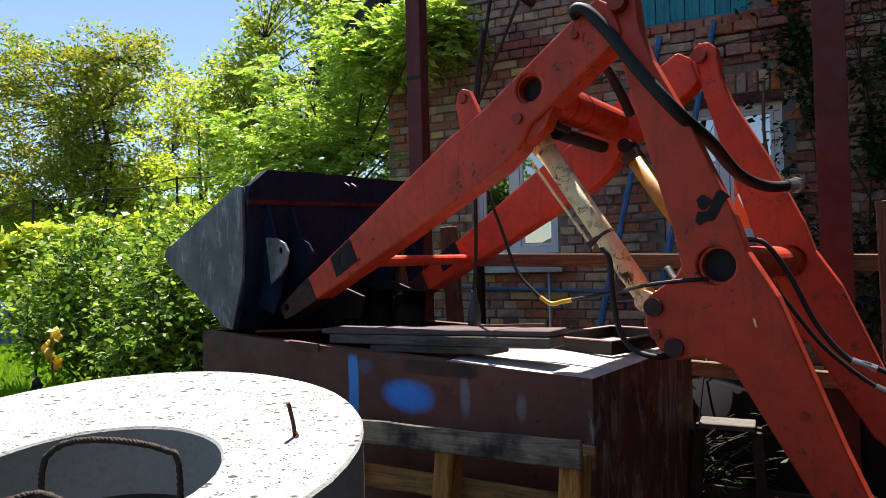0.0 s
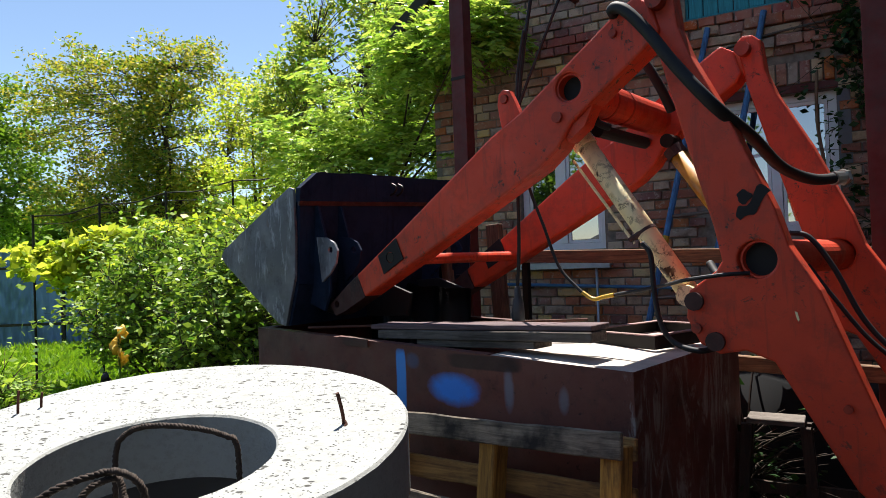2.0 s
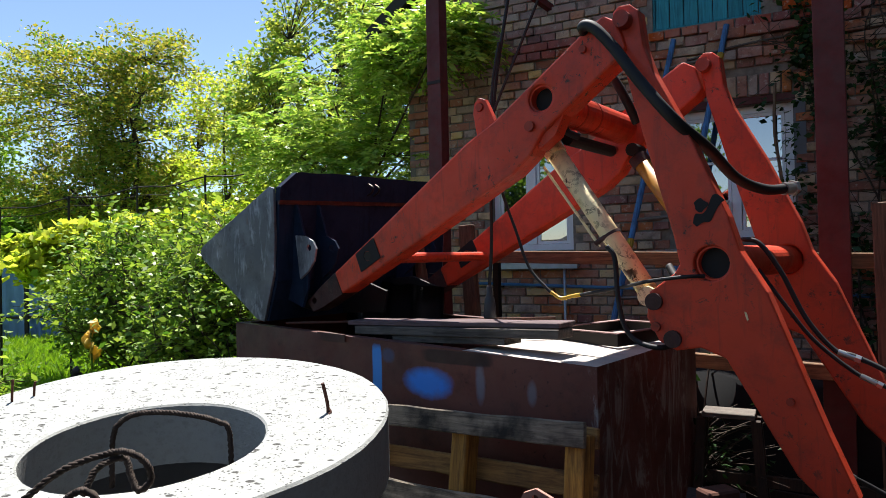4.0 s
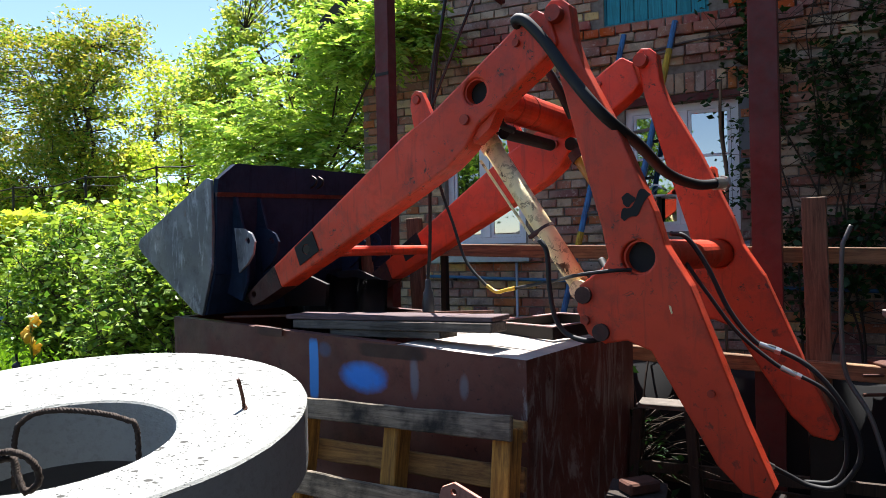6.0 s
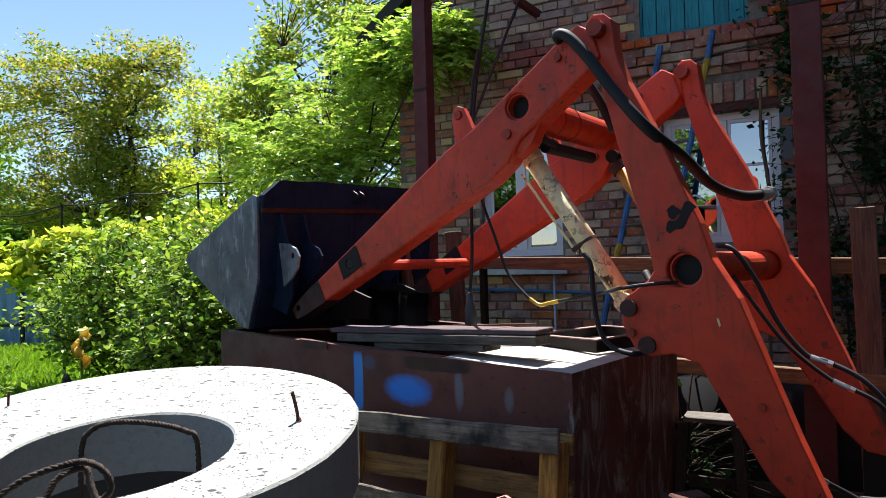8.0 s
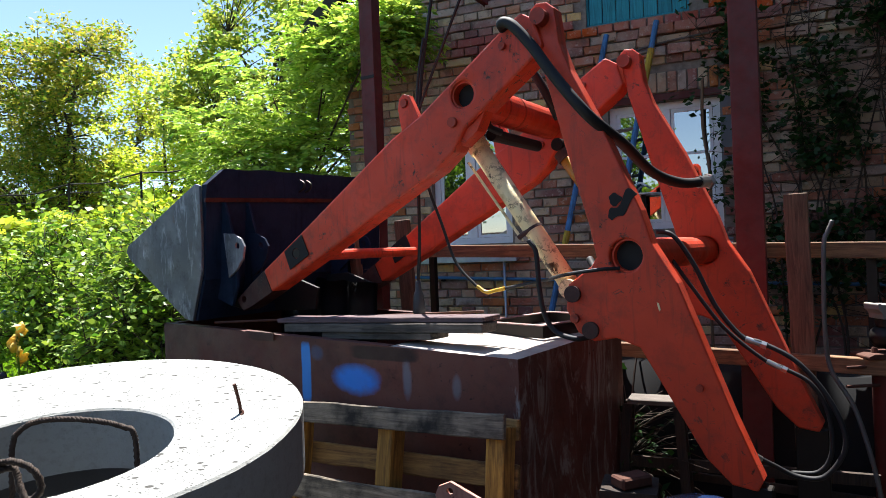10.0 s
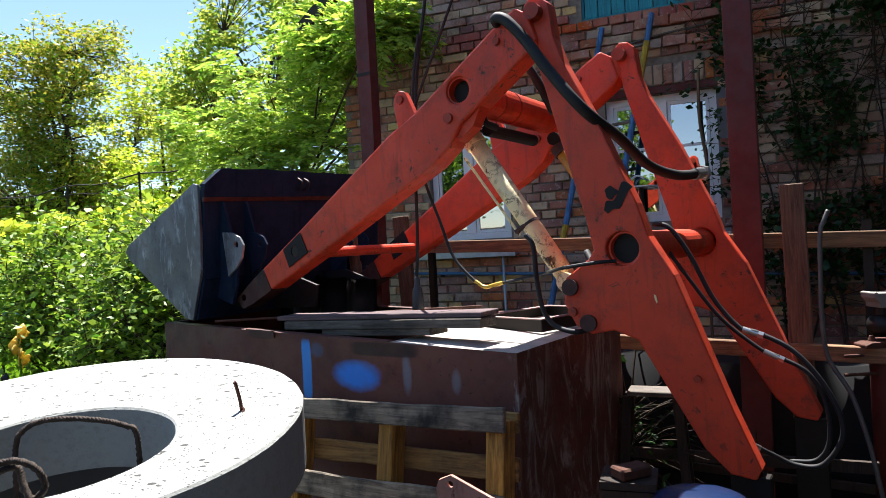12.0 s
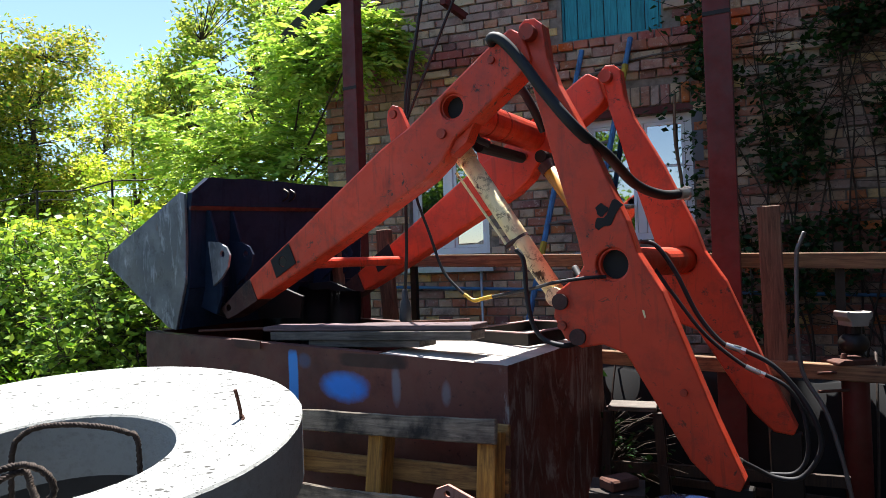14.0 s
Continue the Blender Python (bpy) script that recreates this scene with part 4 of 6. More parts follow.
# ---- pallet leaning on the tank ----
def worn_board(x0, x1, y0, y1, z0, z1, seed):
    """A sawn board with a slight bow, nibbled edges and a split end."""
    b = box(x0, x1, y0, y1, z0, z1, 0.004)
    cut = [e for e in b.edges if e.calc_length() > 0.35]
    bmesh.ops.subdivide_edges(b, edges=cut, cuts=14)
    for v in b.verts:
        q = (v.co.x * 6 + seed, v.co.y * 9, v.co.z * 7)
        v.co += Vector((0.004 * noise.noise(q), 0.004 * noise.noise((q[0] * 0.4, seed, q[2])), 0.006 * noise.noise((q[2], q[0], seed))))
    return b


def build_pallet():
    root = thing("wooden_pallet", "weathered wooden pallet standing on edge against the tank", "pallet", m=LM @ pose(0, 1.755, 0.03, -11, -2.1, 0))
    s0, s1 = -1.86, -0.748
    for i, s in enumerate((-1.705, -1.248, -0.792)):
        part("stringer", worn_board(s - 0.034, s + 0.034, 0.0, 0.08, 0.06, 0.905, i), STRINGERWOOD, root, "yellow pine stringer")
    for i, (z0, z1) in enumerate(((0.868, 0.948), (0.585, 0.672), (0.30, 0.39), (0.06, 0.15))):
        part("board", worn_board(s0, s1, -0.024, -0.001, z0, z1, 4 + i), PALLETDARK, root, "black-stained weathered board")
    for i, (z0, z1) in enumerate(((0.86, 0.93), (0.705, 0.785), (0.44, 0.53), (0.26, 0.35), (0.08, 0.16))):
        part("slat", worn_board(s0, s1, 0.081, 0.103, z0, z1, 9 + i), PALLETWOOD, root)


build_pallet()


# ---- plants ----
def fronds(tips, count, length, leaf, rng):
    """Feathery leaves: leaflets set in two rows along stalks that spread from each tip and droop."""
    places, ways = [], []
    for c, away in tips:
        for _ in range(count):
            a = rng.uniform(0, 2 * math.pi)
            way = Vector((math.cos(a), math.sin(a), rng.uniform(-0.35, 0.45))) + away * 0.8
            way.normalize()
            side = way.cross(Vector((0, 0, 1))).normalized()
            ln = length * rng.uniform(0.7, 1.25)
            start = c + Vector(rng.normal(0, length * 0.18, 3))
            k = max(3, int(ln / (leaf * 0.42)))
            for i in range(k):
                f = (i + 1) / k
                p = start + way * ln * f - Vector((0, 0, 0.35 * ln * f * f))
                for sg in (-1, 1):
                    w = side * sg + way * 0.55 - Vector((0, 0, 0.25))
                    w.normalize()
                    places.append(p + w * leaf * 0.5)
                    ways.append(w)
    return np.array([tuple(p) for p in places]), np.array([tuple(w) for w in ways])


def tree(name, label, base, crowns, mat, leaf, clusters, per, scatter, seed, radius=0.12, aspect=0.5, droop=0.2, feather=0.0):
    """A tapered trunk, limbs that fork towards leafy clumps, and the clumps: small leaves round twig ends, thinned by gaps.
    crowns: (centre, radii) of the lobes that the clumps fill."""
    rng = np.random.default_rng(seed)
    root = thing(name, label, "tree")
    base = Vector(base)
    b = bmesh.new()
    low = min(c[2] - r[2] * 0.75 for c, r in crowns)
    mean = sum((Vector(c) for c, r in crowns), Vector()) / len(crowns)
    fork = Vector((base.x * 0.8 + mean.x * 0.2, base.y * 0.8 + mean.y * 0.2, max(0.5, low)))
    tube(curve_pts([base, (base + fork) / 2 + Vector((0.06, 0, 0)), fork], 5), radius, 10, b, r_end=radius * 0.7)
    points = []
    for centre, rad in crowns:
        centre = Vector(centre)
        n = max(4, int(clusters / len(crowns)))
        limb_ends = []
        for _ in range(max(1, n // 42)):
            d = Vector(rng.normal(0, 1, 3)).normalized()
            e = centre + Vector((d.x * rad[0], d.y * rad[1], d.z * rad[2])) * rng.uniform(0.35, 0.7)
            m = fork.lerp(e, 0.5) + Vector((rng.normal(0, 0.08), rng.normal(0, 0.08), 0.05)) * rad[2]
            pts = curve_pts([fork, m, e], 5)
            tube(pts, radius * 0.36, 7, b, r_end=radius * 0.10)
            limb_ends += pts[3:]
        for _ in range(n):
            d = Vector(rng.normal(0, 1, 3)).normalized()
            f = rng.uniform(0.25, 1.0) ** 0.5
            k = 1 + 0.22 * noise.noise(d * 2.3 + Vector((seed, 0, 0)))
            c = centre + Vector((d.x * rad[0], d.y * rad[1], d.z * rad[2])) * f * k
            near = min(limb_ends, key=lambda q: (q - c).length_squared)
            tube([near, near.lerp(c, 0.5) + Vector((0, 0, 0.04 * rad[2])), c], radius * 0.055, 4, b, r_end=radius * 0.02)
            points.append((c, near.lerp(c, 0.7)))
    part("trunk", b, BARK, root, "forked brown trunk and limbs", True)
    if feather:
        places, ways = fronds([(c, (c - m).normalized()) for c, m in points], per, feather, leaf, rng)
        leaves_mesh("crown", places, leaf, mat, root, seed + 1, droop, aspect, ways=ways)
        return root
    out = []
    for c, m in points:
        k = int(per * rng.uniform(0.5, 1.4))
        f = rng.uniform(0, 1, (k, 1))
        q = np.array(m) + (np.array(c) - np.array(m)) * f
        out.append(q + rng.normal(0, scatter, (k, 3)) * np.array([1, 1, 0.5]))
    leaves_mesh("crown", np.concatenate(out), leaf, mat, root, seed + 1, droop, aspect)
    return root


LEAF_WALNUT = leafy("olive_gold_leaves", "56862e", "b4a848", 0.46, 0.4)
LEAF_DARK = leafy("mid_green_leaves", "4c7428", "86a83a", 0.4)
LEAF_MIX = leafy("green_gold_leaves", "5c9038", "c8cc66", 0.46, 0.4)
LEAF_LIGHT = leafy("fresh_green_leaves", "72a438", "c8dc74", 0.4, 0.42)
LEAF_LIME = leafy("lime_green_leaves", "86aa2c", "e0e464", 0.5, 0.45)
LEAF_BUSH = leafy("bush_leaves", "4a7a2a", "b0cc58", 0.34, 0.45)
LEAF_IVY = leafy("ivy_leaves", "1c3a18", "2e5626", 0.25)

tree("walnut_tree", "large round walnut tree with olive gold leaves", (-8.9, 16.6, 0),
     [((-10.2, 16.6, 5.3), (2.5, 2.2, 2.4)), ((-8.0, 16.4, 5.2), (2.0, 1.8, 2.2)), ((-9.6, 16.6, 3.4), (2.8, 2.0, 1.3))], LEAF_WALNUT, 0.115, 460, 95, 0.19, 11, 0.22, 0.45)
tree("walnut_tree", "tall walnut tree far behind the garden", (-14.8, 17.5, 0), [((-14.8, 17.5, 4.6), (2.6, 2.2, 2.8))], LEAF_DARK, 0.17, 190, 70, 0.24, 16, 0.2)
tree("fruit_tree", "tall fruit tree with mixed green and gold leaves", (-2.3, 10.6, 0),
     [((-2.3, 10.6, 5.0), (1.35, 1.2, 1.6)), ((-1.3, 10.4, 5.8), (1.3, 1.2, 1.4)), ((-3.2, 10.6, 3.9), (0.85, 1.0, 0.9)), ((-1.4, 10.6, 3.8), (1.0, 0.9, 0.9))], LEAF_MIX, 0.092, 420, 58, 0.12, 21, 0.13, 0.5)
tree("fruit_tree", "thin fruit tree with sparse bright leaves", (-5.3, 13.8, 0), [((-5.4, 13.8, 4.3), (1.25, 1.0, 1.7)), ((-4.3, 13.8, 3.6), (1.0, 0.9, 1.3))], LEAF_LIME, 0.095, 170, 62, 0.15, 25, 0.11)
tree("locust_tree", "young tree with bright fresh feathery leaves beside the house", (-1.3, 7.3, 0),
     [((-1.35, 7.1, 3.15), (0.75, 0.6, 0.62)), ((-0.55, 7.0, 3.2), (0.65, 0.5, 0.55)), ((-0.75, 7.0, 3.8), (0.5, 0.45, 0.4)), ((-1.9, 7.2, 2.75), (0.6, 0.5, 0.42)), ((-0.16, 5.7, 3.35), (0.28, 0.13, 0.22)), ((-0.62, 6.2, 3.4), (0.34, 0.2, 0.3)), ((-0.75, 6.8, 2.5), (0.6, 0.4, 0.36)), ((-1.5, 6.8, 2.45), (0.5, 0.35, 0.3)), ((-0.9, 8.4, 2.5), (0.8, 0.5, 0.6))], LEAF_LIGHT, 0.078, 600, 4, 0.075, 31, 0.05, 0.36, feather=0.24)


# Unseen trees added behind the camera for the window panes to reflect.
tree("unseen_tree", "unseen broad tree added behind the camera for window reflections", (-5.4, -6.4, 0), [((-5.4, -6.4, 2.3), (1.5, 1.0, 0.9))], LEAF_DARK, 0.2, 80, 50, 0.25, 65, 0.14)
tree("unseen_tree", "unseen dense tree added for the left window's reflection", (-11.3, -4.2, 0), [((-11.3, -4.2, 3.9), (2.4, 1.6, 1.7)), ((-12.6, -2.6, 3.4), (1.6, 1.4, 1.5))], LEAF_DARK, 0.2, 200, 60, 0.3, 67, 0.16)
tree("unseen_tree", "unseen thin tree with open branches added for window reflections", (-6.4, -8.0, 0), [((-6.6, -8.0, 4.6), (0.8, 0.8, 1.7))], LEAF_DARK, 0.17, 40, 40, 0.25, 68, 0.14)
tree("unseen_tree", "unseen leafy tree added behind the camera", (-2.4, -8.2, 0), [((-2.4, -8.2, 2.7), (1.2, 0.9, 1.1))], LEAF_DARK, 0.2, 90, 60, 0.25, 61, 0.14)
tree("unseen_tree", "unseen tall tree added behind the camera", (2.6, -6.6, 0), [((2.6, -6.6, 5.2), (1.5, 1.2, 1.9))], LEAF_DARK, 0.2, 90, 50, 0.25, 63, 0.14)


def bush(name, label, centre, rad, n, leaf, mat, seed, stems=14, aspect=0.5):
    rng = np.random.default_rng(seed)
    root = thing(name, label, "bush")
    fine = bmesh.new()
    tips = []
    for _ in range(stems):
        a, f = rng.uniform(0, 2 * math.pi), rng.uniform(0.2, 1.0)
        foot = Vector((centre[0] + rng.normal(0, rad[0] * 0.25), centre[1] + rng.normal(0, rad[1] * 0.25), 0))
        tip = Vector((centre[0] + math.cos(a) * rad[0] * f, centre[1] + math.sin(a) * rad[1] * f, rad[2] * (1.05 - 0.5 * f * f) * rng.uniform(0.8, 1.1)))
        mid = (foot + tip) / 2 + Vector((rng.normal(0, 0.1), rng.normal(0, 0.1), 0.22))
        pts = curve_pts([foot, mid, tip], 6)
        b = tube(pts, 0.014, 5, r_end=0.004)
        tips += pts[4:]
        for p in pts[5:]:
            for _ in range(3):
                q = p + Vector((rng.normal(0, 0.2), rng.normal(0, 0.2), rng.normal(0.02, 0.14)))
                tube([p, (p + q) / 2 + Vector((0, 0, 0.03)), q], 0.004, 4, fine, r_end=0.002)
                tips.append(q)
                tips.append((p + q) / 2)
        part("stem", b, BARK, root, "", True)
    part("twig", fine, BARK, root, "thin brown twigs", True)["kind"] = "stuff"
    tips = np.array([tuple(t) for t in tips])
    c = tips[rng.integers(0, len(tips), n)] + rng.normal(0, 0.06, (n, 3))
    c = c[c[:, 2] > 0.05]
    leaves_mesh("foliage", c, leaf, mat, root, seed + 1, 0.2, aspect)
    return root


bush("shrub", "dense sunlit garden shrub with small green leaves", (-2.85, 6.0, 0), (1.15, 0.7, 1.85), 16500, 0.066, LEAF_BUSH, 41, 42)
bush("shrub", "leafy green shrub beside the tank", (-1.85, 4.95, 0), (0.65, 0.55, 1.55), 9000, 0.064, LEAF_BUSH, 43, 26)
bush("shrub", "low green perennial clump in the lawn", (-3.85, 4.7, 0), (0.42, 0.4, 0.55), 3000, 0.07, LEAF_BUSH, 45, 18)
bush("shrub", "lime green shrub in the sun behind the hedge", (-1.7, 6.8, 0), (0.9, 0.6, 2.1), 7500, 0.082, LEAF_LIME, 47, 26)


bush("weed_clump", "dark green weeds growing behind the tank", (1.10, 3.22, 0), (0.10, 0.09, 0.58), 260, 0.055, LEAF_IVY, 49, 7)


def build_vine():
    root = thing("grape_trellis", "wire trellis overgrown with lime green grape vines", "trellis")
    rng = np.random.default_rng(51)
    a, b = Vector((-5.6, 7.6, 0)), Vector((-1.6, 8.0, 0))
    za, zb = 2.18, 2.74
    n = 15000
    u = rng.uniform(0, 1, n)
    z = rng.uniform(0, 1, n) ** 0.7
    top = za - 0.25 + (zb - za) * u - 0.12 + 0.14 * np.array([noise.noise((q * 14, 0, 2)) for q in u])
    c = np.c_[a.x + (b.x - a.x) * u, a.y + (b.y - a.y) * u + rng.normal(0, 0.22, n), (1.45 - 1.1 * np.minimum(1, u * 1.6)) + (top - (1.45 - 1.1 * np.minimum(1, u * 1.6))) * z]
    keep = np.array([noise.noise((p[0] * 2.2, p[1] * 2.2, p[2] * 2.6)) > -0.22 for p in c])
    leaves_mesh("vine_leaves", c[keep], 0.115, LEAF_LIME, root, 52, 0.3, 0.75)
    for k in range(6):
        f = k / 5
        p = a.lerp(b, f)
        part("trellis_post", tube([(p.x, p.y, 0), (p.x, p.y, za + (zb - za) * f + 0.02)], 0.014, 8), STEEL, root)
    for dz in (0.0, -0.10):
        pts = [(a.x + (b.x - a.x) * f, a.y + (b.y - a.y) * f, za + (zb - za) * f + dz - 0.05 * math.sin(f * math.pi * 5) ** 2) for f in np.linspace(0, 1, 26)]
        part("wire", tube(pts, 0.009 if dz == 0 else 0.005, 6), STEEL, root)
    return root


build_vine()


def build_iris(x, y, h, seed, col, name_label):
    rng = np.random.default_rng(seed)
    root = thing("iris_flower", name_label, "flower")
    part("stem", tube([(x, y, 0), (x + 0.01, y, h * 0.5), (x, y, h - 0.08)], 0.008, 6), LEAF_BUSH, root)
    for k in range(7):
        b = bmesh.new()
        a = rng.uniform(0, 6.28)
        ln = rng.uniform(0.45, 0.7)
        pts = [Vector((x, y, 0)), Vector((x + math.cos(a) * 0.06, y + math.sin(a) * 0.06, ln * 0.6)), Vector((x + math.cos(a) * 0.2, y + math.sin(a) * 0.2, ln))]
        tube(curve_pts(pts, 4), 0.014, 4, b, r_end=0.002)
        part("blade", b, LEAF_BUSH, root)
    for k in range(10):
        a = k * 0.9
        zz = h - 0.02 - 0.028 * k
        b = bmesh.new()
        bmesh.ops.create_uvsphere(b, u_segments=8, v_segments=6, radius=0.035)
        for v in b.verts:
            q = Vector((v.co.x * 1.25, v.co.y * 0.35, v.co.z * 1.1)) + Vector((0.022, 0.022, 0.022)) * noise.noise(v.co * 55)
            v.co = Matrix.Rotation(a, 3, "Z") @ (Matrix.Rotation(0.9 if k % 2 else -0.5, 3, "Y") @ q + Vector((0.03, 0, 0))) + Vector((x, y, zz))
        part("petal", b, col, root, "ruffled yellow petal", True)


IRIS = leafy("iris_petal", "e6c65a", "f4e090", 0.4)
build_iris(-2.90, 4.9, 1.04, 3, IRIS, "yellow bearded iris in bloom on a tall stem")
build_iris(-3.3, 5.3, 0.62, 4, plain("dark_purple_petal", "231a33", 0.6), "dark purple iris in bloom")


def build_fence():
    root = thing("garden_fence", "faded blue-grey sheet fence at the garden end", "fence")
    a, b = Vector((-17, 11.6, 0)), Vector((-4.4, 12.8, 0))
    mat = plain("blue_grey_sheet", "5f7f9a", 0.6, 0, 0.25, 2)
    d = (b - a)
    n = 9
    yaw = math.degrees(math.atan2(d.y, d.x))
    w = d.length / n
    for i in range(n):
        p = a + d * (i / n)
        bm = bmesh.new()
        k = 28
        rows = [[bm.verts.new((q * w / k, 0.012 * ((q // 2) % 2), z)) for q in range(k + 1)] for z in (0.05, 1.98)]
        for q in range(k):
            bm.faces.new((rows[0][q], rows[0][q + 1], rows[1][q + 1], rows[1][q]))
        bmesh.ops.solidify(bm, geom=list(bm.faces), thickness=0.003)
        o = part("fence_panel", bm, mat, root)
        o.matrix_local = pose(p.x, p.y, 0, 0, 0, yaw)
        o = part("fence_post", box(-0.03, 0.03, -0.06, 0.0, 0, 2.05), STEEL, root)
        o.matrix_local = pose(p.x, p.y, 0, 0, 0, yaw)
        for z in (0.5, 1.6):
            o = part("fence_bar", box(0.03, w - 0.03, -0.04, -0.005, z, z + 0.05), STEEL, root)
            o.matrix_local = pose(p.x, p.y, 0, 0, 0, yaw)


build_fence()


def far_woods():
    rng = np.random.default_rng(71)
    n = 30000
    u = rng.uniform(0, 1, n)
    x = -34 + 36 * u
    top = 4.2 + 1.3 * np.array([noise.noise((v * 0.35, 1, 0)) for v in x])
    c = np.c_[x, 27 + rng.normal(0, 0.8, n), top * rng.uniform(0.02, 1, n) ** 0.8]
    tagged(leaves_mesh("far_woods", c, 0.55, LEAF_DARK, seed=72, aspect=0.6), "dark green far tree line beyond the garden", "trees", kind="stuff")


far_woods()


def build_ivy():
    root = thing("climbing_plant", "dark shaded climbing plant on the brick wall", "climber", m=WM)
    rng = np.random.default_rng(81)
    b = bmesh.new()
    pts_all = []
    for k in range(20):
        x = rng.uniform(0.5, 2.15)
        ctrl = [(x, -0.05, 0)]
        for z in (0.8, 1.6, 2.3, 2.9, 3.3):
            x += rng.normal(0.0, 0.14)
            ctrl.append((x, -0.06 - rng.uniform(0, 0.05), z * rng.uniform(0.92, 1.05)))
        pts = curve_pts(ctrl, 7)
        tube(pts, 0.010, 5, b, r_end=0.003)
        pts_all += [p for p in pts if p.z > 1.0]
        for p in pts[8:]:
            q = p + Vector((rng.normal(0, 0.22), -rng.uniform(0, 0.12), rng.normal(0, 0.16)))
            tube([p, q], 0.004, 4, b, r_end=0.002)
            pts_all += [q, (p + q) / 2]
    part("vines", b, BARK, root, "thin bare stems", True)
    P = np.array([tuple(p) for p in pts_all])
    keep = np.array([noise.noise((p[0] * 1.8, 0, p[2] * 1.8)) > -0.12 for p in P])
    P = P[keep]
    c = P[rng.integers(0, len(P), 5200)] + rng.normal(0, 0.05, (5200, 3))
    c[:, 1] = np.minimum(c[:, 1], -0.03)
    leaves_mesh("ivy_leaves", c, 0.06, LEAF_IVY, root, 82, 0.3, 0.6)


build_ivy()


# ---- hoses and cables on the loader ----
def hose(name, label, ctrl, r, mat=None, m=LM, fittings=(), category="hose", steps=10):
    root = thing(name, label, category, m=m)
    pts = curve_pts(ctrl, steps)
    part("tube", tube(pts, r, 10), mat or RUBBER, root, "", True)
    for f in fittings:
        i = min(len(pts) - 3, int(f * (len(pts) - 1)))
        a, b = pts[i], pts[i + 2]
        d = (b - a).normalized()
        part("fitting", tube([a, a + d * 0.05], r * 1.25, 12), BRIGHT, root, "zinc crimped fitting")
        part("ferrule", tube([a + d * 0.051, a + d * 0.068], r * 1.6, 6), BRIGHT, root)
    return root


hose("hydraulic_hose", "thick black rubber hydraulic hose over the loader arm", [(-0.9, 2.3, 2.275), (-0.897, 2.22, 2.3), (-0.847, 2.2, 2.284), (-0.771, 2.2, 2.194), (-0.687, 2.2, 2.069), (-0.574, 2.22, 1.917), (-0.517, 2.4, 1.834), (-0.481, 2.62, 1.746), (-0.425, 2.82, 1.711), (-0.358, 2.97, 1.72)], 0.0205, fittings=(0.97,))
hose("hydraulic_hose", "black hydraulic hose behind the boom", [(-0.96, 2.5, 2.26), (-0.951, 2.5, 2.241), (-0.903, 2.52, 2.163), (-0.868, 2.55, 2.078), (-0.85, 2.6, 2.0)], 0.018)
hose("hydraulic_hose", "black hydraulic hose hanging in a loop from the leg", [(-0.438, 2.5, 1.513), (-0.38, 2.5, 1.496), (-0.314, 2.5, 1.396), (-0.242, 2.5, 1.241), (-0.162, 2.5, 1.14), (-0.102, 2.5, 1.12), (-0.004, 2.5, 1.069), (0.074, 2.5, 0.978), (0.127, 2.5, 0.869), (0.131, 2.5, 0.781), (0.072, 2.5, 0.691), (-0.007, 2.5, 0.681), (-0.073, 2.48, 0.713), (-0.132, 2.44, 0.752)], 0.0085, fittings=(0.33, 0.97))
hose("hydraulic_hose", "thin black hydraulic hose hanging beside the leg", [(-0.534, 2.5, 1.464), (-0.443, 2.55, 1.456), (-0.345, 2.55, 1.324), (-0.234, 2.55, 1.169), (-0.11, 2.55, 1.061), (-0.043, 2.55, 1.03), (0.039, 2.55, 0.982), (0.086, 2.55, 0.888), (0.092, 2.55, 0.761), (0.052, 2.55, 0.69), (-0.029, 2.55, 0.675)], 0.0075, fittings=(0.42,))
hose("hydraulic_hose", "black hose drooping onto the tank top", [(-0.86, 2.30, 1.50), (-0.831, 2.3, 1.454), (-0.823, 2.3, 1.326), (-0.804, 2.3, 1.22), (-0.76, 2.3, 1.159), (-0.672, 2.29, 1.138), (-0.62, 2.36, 1.15)], 0.0095)
hose("hydraulic_hose", "black hose curling from the cylinder head", [(-1.12, 2.38, 2.02), (-1.09, 2.37, 2.03), (-1.06, 2.37, 2.0), (-1.05, 2.38, 1.96), (-1.02, 2.42, 1.94)], 0.014)
hose("hydraulic_hose", "black hose from the cylinder foot across the leg", [(-0.70, 2.50, 1.42), (-0.66, 2.46, 1.38), (-0.63, 2.45, 1.39), (-0.60, 2.45, 1.43)], 0.014)


